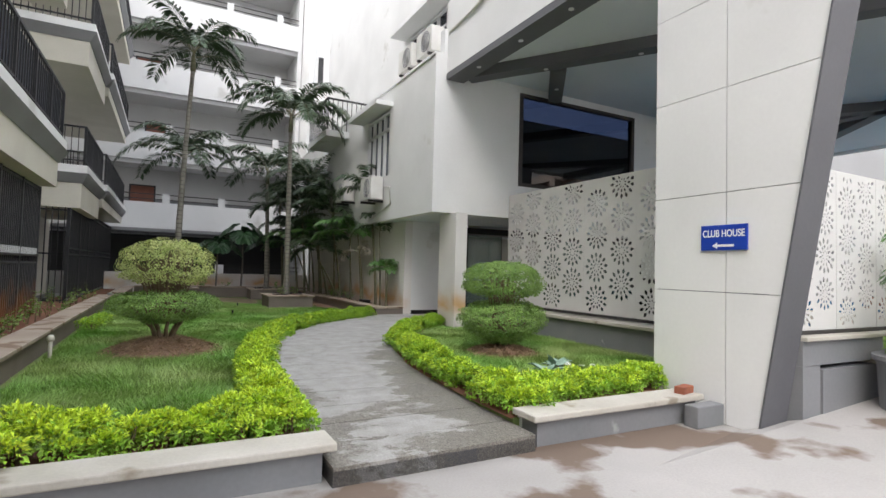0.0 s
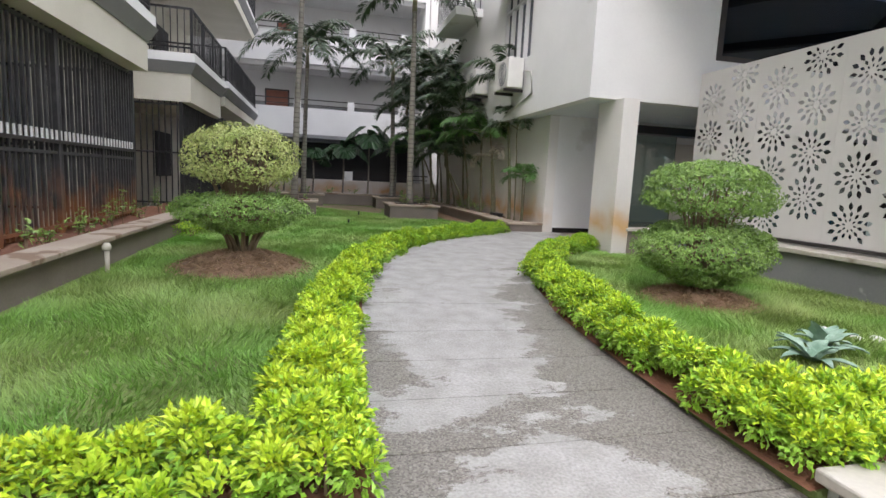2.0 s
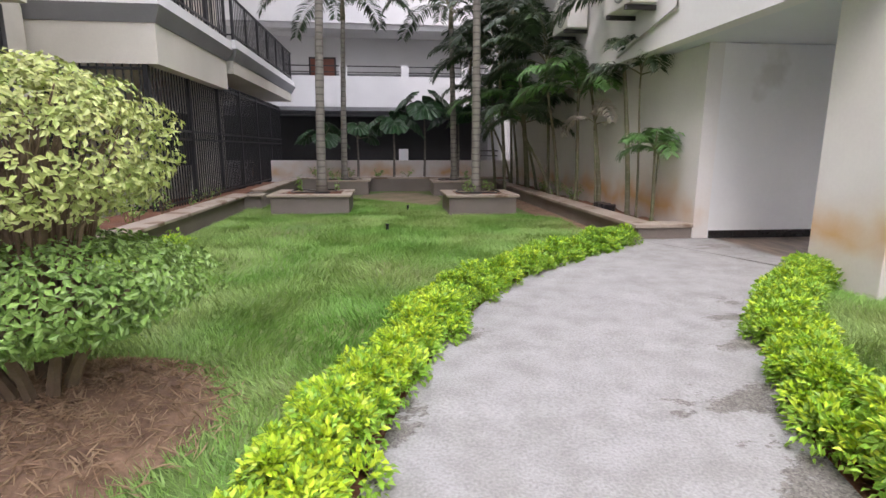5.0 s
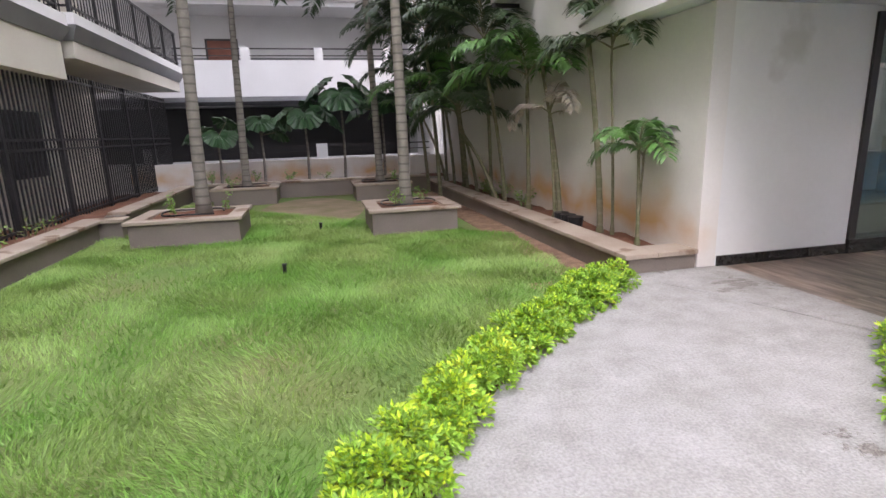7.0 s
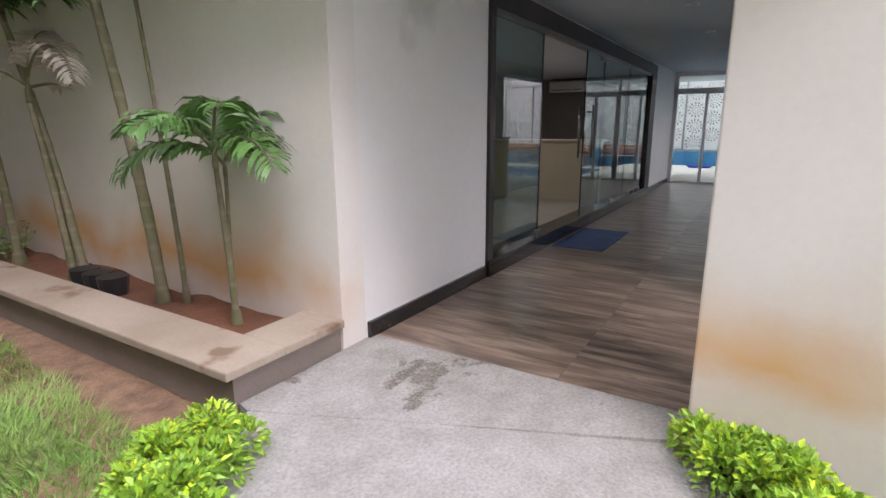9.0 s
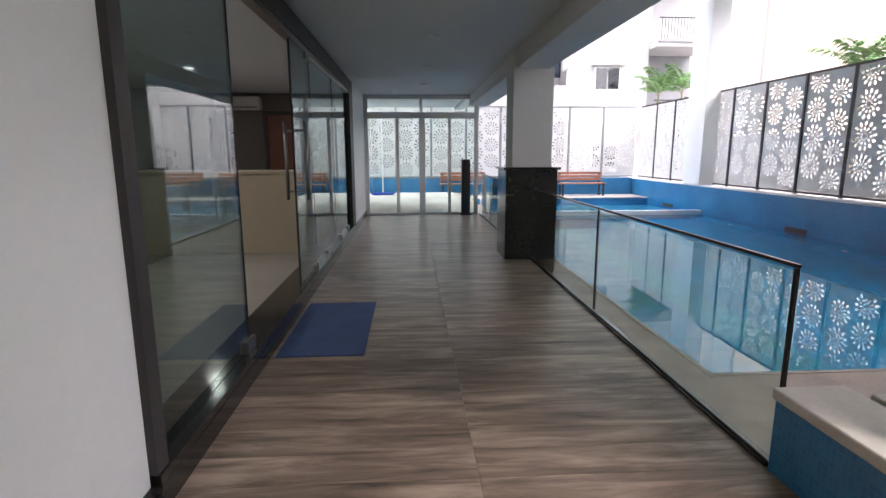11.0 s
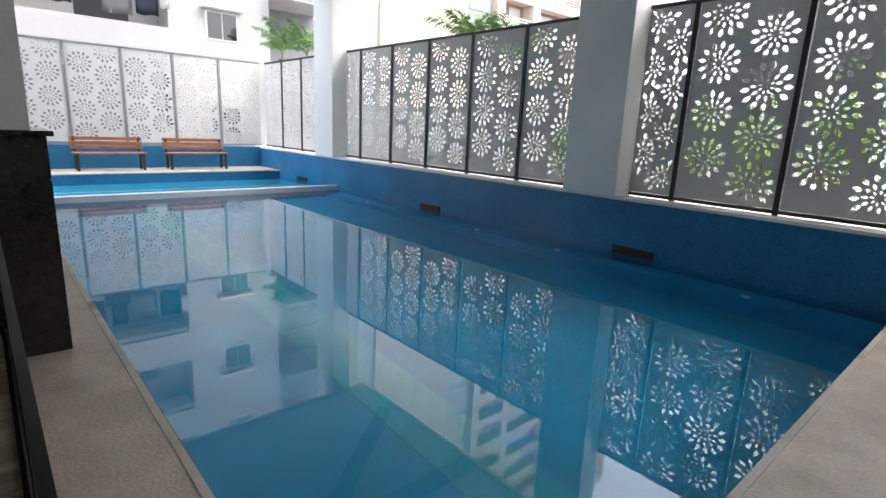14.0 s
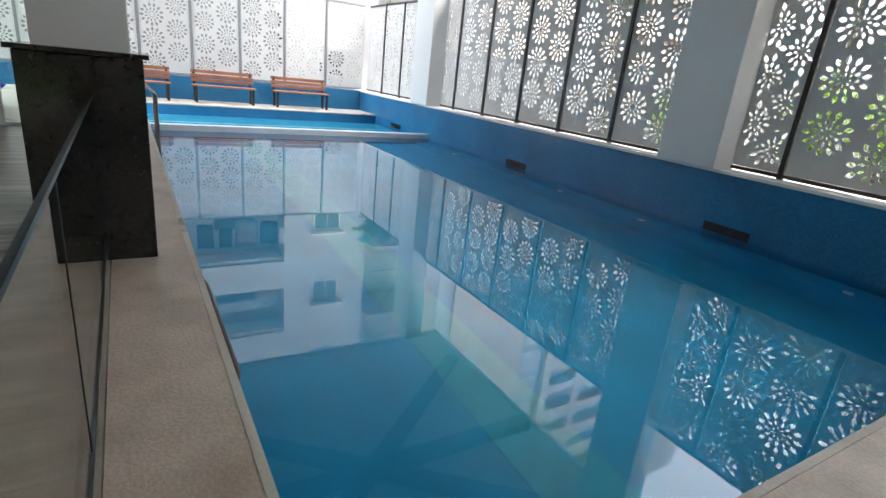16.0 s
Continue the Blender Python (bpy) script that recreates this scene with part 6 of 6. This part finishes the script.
# ---- palms ----
def frond(bm_r, lv, lf, root, yaw, rise, length, droop, width, pairs=25, rach=0.012):
    """One pinnate frond: an arching rachis that bends over, with many narrow hanging leaflets."""
    steps = 12
    pts, bend = [Vector(root)], 2.3 * droop + 0.45 * max(rise, 0)
    for i in range(steps):
        a = rise - bend * ((i + 0.5) / steps) ** 1.3
        yaw += random.uniform(-0.02, 0.02)
        pts.append(pts[-1] + Vector((math.cos(a) * math.cos(yaw), math.cos(a) * math.sin(yaw), math.sin(a))) * (length / steps))
    tube(bm_r, pts, [rach * (1 - 0.85 * i / steps) for i in range(steps + 1)], 5)
    across = Vector((-math.sin(yaw), math.cos(yaw), 0))
    count = int(pairs * 1.7)
    for i in range(count):
        s = 0.14 + 0.86 * (i + 0.5) / count
        k = min(int(s * steps), steps - 1)
        p = pts[k].lerp(pts[k + 1], s * steps - k)
        d = (pts[k + 1] - pts[k]).normalized()
        ln = width * (math.sin(math.pi * (0.15 + 0.75 * s)) ** 0.7) * random.uniform(0.8, 1.15)
        for side in (-1, 1):
            o = (across * side * 0.95 + d * 0.6 + Vector((0, 0, random.uniform(-0.15, 0.35)))).normalized()
            w = d * 0.024 * (width / 0.45)
            a = p + o * ln * 0.4
            b = a + (o + Vector((0, 0, -0.45))).normalized() * ln * 0.33
            tip = b + (o * 0.7 + Vector((0, 0, -0.8))).normalized() * ln * 0.3
            n = len(lv)
            lv.extend([tuple(p), tuple(a - w), tuple(a + w), tuple(b - w * 0.8), tuple(b + w * 0.8), tuple(tip)])
            lf.extend([(n, n + 1, n + 2), (n + 1, n + 3, n + 4), (n + 1, n + 4, n + 2), (n + 3, n + 5, n + 4)])


def palm(at, label, height, count, length, leaf=None, lean=(0, 0), r0=0.09, r1=0.055, droop=0.55, width=0.42, shaft=0.6, bark=None, rise=(0.35, 1.4), pairs=25):
    leaf, bark = leaf or PALMLEAF, bark or TRUNK
    p = thing("palm_tree", label, "palm", at=at)
    bm = bmesh.new()
    zs = np.linspace(0, height, 22)
    pts = [(lean[0] * (z / height) ** 1.5, lean[1] * (z / height) ** 1.5, z - 0.05) for z in zs]
    rad = [(r0 + (r1 - r0) * (z / height)) * (1.05 if i % 2 else 0.97) * (1.5 if z < 0.1 else 1) for i, z in enumerate(zs)]
    tube(bm, pts, rad, 10)
    part("trunk", bm, bark, p, smooth=True)
    top = Vector((lean[0], lean[1], height - 0.05))
    bm = bmesh.new()
    tube(bm, [top, top + Vector((0, 0, shaft * 0.5)), top + Vector((0, 0, shaft))], [r1 * 1.25, r1 * 1.1, r1 * 0.4], 8)
    part("crownshaft", bm, CANE, p, "smooth green crownshaft", smooth=True)
    bm = bmesh.new()
    lv, lf = [], []
    for i in range(count):
        yaw = 2.4 * i + random.uniform(-0.3, 0.3)
        up = rise[0] + (rise[1] - rise[0]) * (i / max(count - 1, 1))
        frond(bm, lv, lf, (top.x, top.y, top.z + shaft * random.uniform(0.6, 0.95)), yaw, up, length * random.uniform(0.85, 1.1), droop * random.uniform(0.8, 1.2), width, pairs)
    part("rachis", bm, CANE, p)
    raw_mesh("fronds", lv, lf, leaf, p)
    return p


palm((1.05, 18.0, 0.55), "tall slender grey-trunked palm in a planter box", 6.3, 15, 2.0, lean=(0.2, 0), width=0.48, droop=0.62)
palm((4.0, 17.7, 0.55), "slender grey-trunked palm in a planter box", 4.9, 15, 2.1, lean=(-0.05, 0), width=0.5, droop=0.62)
palm((1.15, 22.2, 0.55), "grey-trunked palm in a rear planter box", 4.1, 14, 2.3, lean=(0.08, 0), width=0.5, droop=0.65)
palm((4.1, 21.9, 0.55), "grey-trunked palm in a rear planter box", 3.9, 14, 2.2, lean=(-0.1, 0), width=0.5, droop=0.65)
# canes along the cream wall
palm((5.92, 15.27, 0.38), "leaning green cane palm against the cream wall", 2.7, 8, 1.3, lean=(-0.05, 0.45), r0=0.038, r1=0.026, bark=CANE, droop=0.7, width=0.36)
palm((5.99, 15.12, 0.38), "thin green cane palm against the cream wall", 1.9, 5, 1.0, lean=(-0.02, 0.12), r0=0.018, r1=0.012, bark=CANE, droop=0.7, width=0.3, shaft=0.3)
palm((5.95, 16.4, 0.38), "thin green cane palm with drooping fronds", 2.0, 7, 1.2, lean=(-0.05, 0.5), r0=0.035, r1=0.022, bark=CANE, droop=0.8, width=0.34, shaft=0.3)
palm((5.9, 16.45, 0.38), "thin cane palm with pale dry drooping frond", 1.35, 4, 0.9, PALMDRY, lean=(-0.05, 0.1), r0=0.03, r1=0.02, bark=CANE, droop=0.75, width=0.22, shaft=0.15)
palm((5.92, 14.52, 0.38), "small palm with a bright drooping green head", 0.95, 9, 0.55, PALMLIGHT, lean=(0, 0.05), r0=0.022, r1=0.015, bark=CANE, droop=0.55, width=0.24, shaft=0.12, pairs=17, rise=(0.3, 1.4))
palm((5.97, 14.60, 0.38), "small thin palm stem beside the bright-headed palm", 0.9, 3, 0.4, PALMLIGHT, lean=(0, -0.04), r0=0.016, r1=0.011, bark=CANE, droop=0.6, width=0.2, shaft=0.1, pairs=14, rise=(0.6, 1.3))
for i, (y, h, n, ln) in enumerate(((17.3, 1.7, 8, 1.3), (18.2, 2.4, 10, 1.6), (18.5, 1.3, 8, 1.2), (19.1, 2.9, 11, 1.8), (19.8, 1.6, 9, 1.5), (20.3, 3.7, 12, 2.0), (21.0, 2.0, 10, 1.7), (21.6, 3.2, 11, 1.9), (22.2, 1.6, 9, 1.6), (22.6, 4.2, 11, 1.9))):
    palm((5.86 - 0.06 * (i % 3), y, 0.38), "dark green cane palm in the shaded bed", h, n, ln, PALMLEAF if i % 4 else PALMLIGHT, lean=(-0.15 - 0.2 * (i % 3), 0.35 * ((i * 7) % 5 - 2) * 0.4), r0=0.036, r1=0.024, bark=CANE, droop=0.6, width=0.42, shaft=0.4)
for x, y, h in ((4.9, 22.95, 3.0), (5.2, 20.4, 3.1), (5.35, 22.3, 2.2)):
    palm((x, y + 0.1, 0.5 if y > 22.5 else 0.16), "dark leafy cane palm at the garden corner", h, 9, 1.6, lean=(-0.2, 0), r0=0.045, r1=0.03, bark=CANE, droop=0.6, width=0.45, shaft=0.4)


def fan_plant(at, label, height, leaves, size):
    """Broad round pleated leaves on long stalks from a thin trunk."""
    p = thing("fan_leaf_plant", label, "plant", "fan leaf plants", at)
    bm = bmesh.new()
    tube(bm, [(0, 0, -0.05), (0.02, 0, height * 0.5), (0, 0, height)], [0.04, 0.03, 0.025], 7)
    part("stem", bm, TRUNK, p)
    for i in range(leaves):
        a = 2.4 * i + random.uniform(-0.2, 0.2)
        up = random.uniform(0.1, 0.9)
        root = Vector((0, 0, height - 0.05))
        end = root + Vector((math.cos(a) * math.cos(up), math.sin(a) * math.cos(up), math.sin(up))) * size * 0.9
        bm = bmesh.new()
        tube(bm, [root, end], [0.012, 0.008], 5)
        part("stalk", bm, CANE, p)
        out = Vector((math.cos(a), math.sin(a), 0))
        nrm = (out * 0.55 + Vector((0, 0, 0.8))).normalized()
        fwd = (out - nrm * out.dot(nrm)).normalized()
        side = nrm.cross(fwd)
        bm = bmesh.new()
        c = bm.verts.new(end)
        n = 30
        rim = []
        for k in range(n + 1):
            t = -2.7 + 5.4 * k / n
            r = size * (0.9 + 0.16 * math.cos(t)) * random.uniform(0.9, 1.04)
            rim.append(bm.verts.new(end + fwd * r * math.cos(t) * 0.75 + side * r * math.sin(t) * 0.75 + nrm * (0.035 * (k % 2) - 0.28 * r * r)))
        mid = [bm.verts.new(c.co.lerp(v.co, 0.5) + nrm * (0.05 + 0.02 * (k % 2))) for k, v in enumerate(rim)]
        for k in range(n):
            bm.faces.new((c, mid[k], mid[k + 1]))
            bm.faces.new((mid[k], rim[k], rim[k + 1], mid[k + 1]))
        part("leaf", bm, BIGLEAF, p)
    return p


for x, h, n, s in ((0.45, 1.15, 5, 0.55), (1.45, 1.2, 4, 0.5), (2.5, 1.45, 6, 0.65), (3.4, 1.9, 6, 0.75), (4.4, 1.7, 5, 0.65)):
    fan_plant((x, 23.35, 0.5), "dark green fan-leaf plant along the rear wall", h, n, s)


# ---- small plants ----
def sprig(name, at, label, n, size, mt, spread):
    s = thing(name, label, "plant", at=at)
    bm = bmesh.new()
    tips = []
    for i in range(max(3, n // 14)):
        a, r = random.uniform(0, 6.28), random.uniform(0.2, 1) * spread
        tip = (r * math.cos(a), r * math.sin(a), random.uniform(0.5, 1.2) * size)
        tube(bm, [(0, 0, -0.03), (tip[0] * 0.4, tip[1] * 0.4, tip[2] * 0.6), tip], [0.006, 0.004, 0.002], 4)
        tips.append(tip)
    tagged(part("branchwork", bm, TWIG, s), kind="stuff")
    t = np.array(tips)[RNG.integers(0, len(tips), n)]
    f = RNG.uniform(0.35, 1.05, (n, 1))
    c = t * f + RNG.normal(0, 0.03, (n, 3))
    c[:, 2] = np.abs(c[:, 2])
    verts, faces = leaf_cloud(c, np.tile((0, 0, 1.0), (n, 1)), 0.06, 0.032)
    raw_mesh("foliage", verts, faces, mt, s)
    return s


for i in range(26):
    y = 4.6 + i * 0.52 + random.uniform(-0.15, 0.15)
    sprig("bed_plant", (-0.93 + random.uniform(-0.14, 0.12), y, 0.42), "sparse woody young plant in red soil", random.randint(15, 60), random.uniform(0.18, 0.45), TOPIARY, 0.2)
for x, y, n in ((0.7, 17.8, 60), (1.3, 18.2, 50), (3.8, 17.5, 90), (4.3, 17.9, 50), (0.9, 22.0, 80), (4.4, 21.6, 60), (0.2, 23.4, 90), (1.2, 23.5, 80), (2.0, 23.4, 90), (2.9, 23.5, 60)):
    sprig("bed_plant", (x, y, 0.52), "small leafy green plant in planter soil", n, 0.28, TOPIARY, 0.2)
for y in (17.6, 18.6, 19.5):
    sprig("bed_plant", (5.9, y, 0.38), "small leafy green plant by the wall", 120, 0.25, TOPIARY, 0.22)


def rosette(at):
    """Silvery spiky rosette with long toothed leaves."""
    r = thing("agave_plant", "silvery green spiky rosette plant in the small lawn", "plant", at=at)
    for i in range(11):
        a = 2.4 * i
        up = random.uniform(0.5, 1.2)
        bm = bmesh.new()
        ln = random.uniform(0.3, 0.42)
        l, m, rr = [], [], []
        for s in np.linspace(0, 1, 8):
            w = 0.05 * math.sin(math.pi * (0.15 + 0.85 * s)) * (1.35 if int(s * 7) % 2 else 0.8)
            p = Vector((math.cos(a) * math.cos(up), math.sin(a) * math.cos(up), math.sin(up))) * ln * s - Vector((0, 0, 0.16 * s * s))
            sd = Vector((-math.sin(a), math.cos(a), 0)) * w
            l.append(bm.verts.new(p - sd + Vector((0, 0, 0.012)))), m.append(bm.verts.new(p)), rr.append(bm.verts.new(p + sd + Vector((0, 0, 0.012))))
        for k in range(7):
            bm.faces.new((l[k], m[k], m[k + 1], l[k + 1]))
            bm.faces.new((m[k], rr[k], rr[k + 1], m[k + 1]))
        part("leaf", bm, AGAVE, r)
    return r


AGAVE = material("silver_leaf", (0.30, 0.42, 0.33), 0.6, (0.16, 0.28, 0.20), 12, 60, 0.15, 0.1)
rosette((5.05, 6.75, 0.2))
rosette((4.8, 6.6, 0.18))
for x, y, s in ((5.6, 7.2, 0.09), (5.9, 7.0, 0.06), (6.1, 6.5, 0.05), (6.3, 6.45, 0.06), (6.5, 6.3, 0.05), (5.75, 7.05, 0.05)):
    st = thing("pebble", "small white stone lying on the grass", "stone", "white stones", (x, y, 0.17))
    bm = bmesh.new()
    bmesh.ops.create_icosphere(bm, subdivisions=2, radius=s)
    for v in bm.verts:
        v.co *= 1 + 0.35 * noise.noise(v.co * 18 + Vector((x, y, 0)))
        v.co.z *= 0.6
    part("body", bm, WHITE, st, smooth=True)

# garden spike light, sprinklers, hose pots
lamp = thing("bollard_light", "short cream plastic garden pipe light in the lawn", "garden light", at=(-0.36, 9.68, 0.17))
bm = bmesh.new()
tube(bm, [(0, 0, -0.03), (0, 0, 0.22)], 0.022, 12)
part("stem", bm, PIPE, lamp, smooth=True)
bm = bmesh.new()
tube(bm, [(0, 0, 0.22), (0, 0, 0.235), (0, 0, 0.265), (0, 0, 0.295)], [0.03, 0.042, 0.042, 0.025], 12)
part("cap", bm, PIPE, lamp, smooth=True)
for x, y in ((2.3, 15.4), (2.7, 18.0)):
    sp = thing("lawn_sprinkler", "small dark sprinkler head standing in the lawn", "sprinkler", "lawn sprinklers", (x, y, 0.16))
    bm = bmesh.new()
    tube(bm, [(0, 0, -0.02), (0, 0, 0.10), (0, 0, 0.12)], [0.02, 0.02, 0.03], 8)
    part("head", bm, BLACK, sp)
for i, y in enumerate((15.75, 15.95, 16.15)):
    pot = thing("nursery_bag", "black plastic nursery bag with soil by the wall", "plant pot", "nursery bags", (5.85, y, 0.38))
    bm = bmesh.new()
    tube(bm, [(0, 0, -0.02), (0, 0, 0.06), (0, 0, 0.12)], [0.08, 0.095, 0.1], 12)
    part("bag", bm, BLACK, pot)

# planter by the outer pool wall
tub = thing("planter_tub", "large grey round planter tub with leafy plant", "planter", at=(7.2, 3.86, 0.2))
bm = bmesh.new()
tube(bm, [(0, 0, 0), (0, 0, 0.42), (0, 0, 0.46), (0, 0, 0.5)], [0.50, 0.52, 0.56, 0.56], 28)
part("pot", bm, GREY, tub, smooth=False)
n = 1500
d = RNG.normal(0, 1, (n, 3))
d /= np.linalg.norm(d, axis=1)[:, None]
verts, faces = leaf_cloud(d * (0.45, 0.45, 0.22) + (0, 0, 0.6), d + (0, 0, 0.5), 0.08, 0.04)
raw_mesh("foliage", verts, faces, TOPIARY, tub)
palm((7.5, 3.75, 0.68), "small areca palm growing in the grey planter tub", 0.35, 9, 0.85, PALMLIGHT, r0=0.04, r1=0.03, bark=CANE, droop=0.5, width=0.35)

# greenery behind the screens
for x, y, h in ((26.9, 3.2, 3.6), (27.2, 2.1, 3.7), (12.6, 2.4, 3.0), (16.9, 2.4, 2.6), (18.3, 2.4, 2.9)):
    palm((x, y, 0.2 if x < 26 else 0.0), "bright green palm rising behind the pool screen", h - 0.3, 7, 1.3, PALMLIGHT, r0=0.06, r1=0.04, bark=CANE, droop=0.3, width=0.42, rise=(0.8, 1.5), pairs=18)
for x, y, s in ((9.3, 2.6, 0.9), (10.6, 2.5, 1.0), (11.6, 2.7, 0.8), (12.6, 2.6, 0.8), (15.2, 2.4, 0.6)):
    sh = thing("garden_shrub", "leafy light green shrub behind the pool screen", "shrub", at=(x, y, 0.2))
    bm = bmesh.new()
    for i in range(8):
        a = 0.8 * i
        tube(bm, [(0, 0, -0.03), (0.2 * s * math.cos(a), 0.2 * s * math.sin(a), 0.8 * s), (0.5 * s * math.cos(a), 0.5 * s * math.sin(a), 1.8 * s)], [0.03, 0.02, 0.006], 5)
    tagged(part("branchwork", bm, TWIG, sh), kind="stuff")
    n = 900
    d = RNG.normal(0, 1, (n, 3))
    c = d / np.linalg.norm(d, axis=1)[:, None] * RNG.uniform(0.3, 1.0, (n, 1)) * (0.7 * s, 0.6 * s, 1.1 * s) + (0, 0, 1.35 * s)
    verts, faces = leaf_cloud(c, d + (0, 0, 0.5), 0.11, 0.06)
    raw_mesh("foliage", verts, faces, HEDGE, sh)
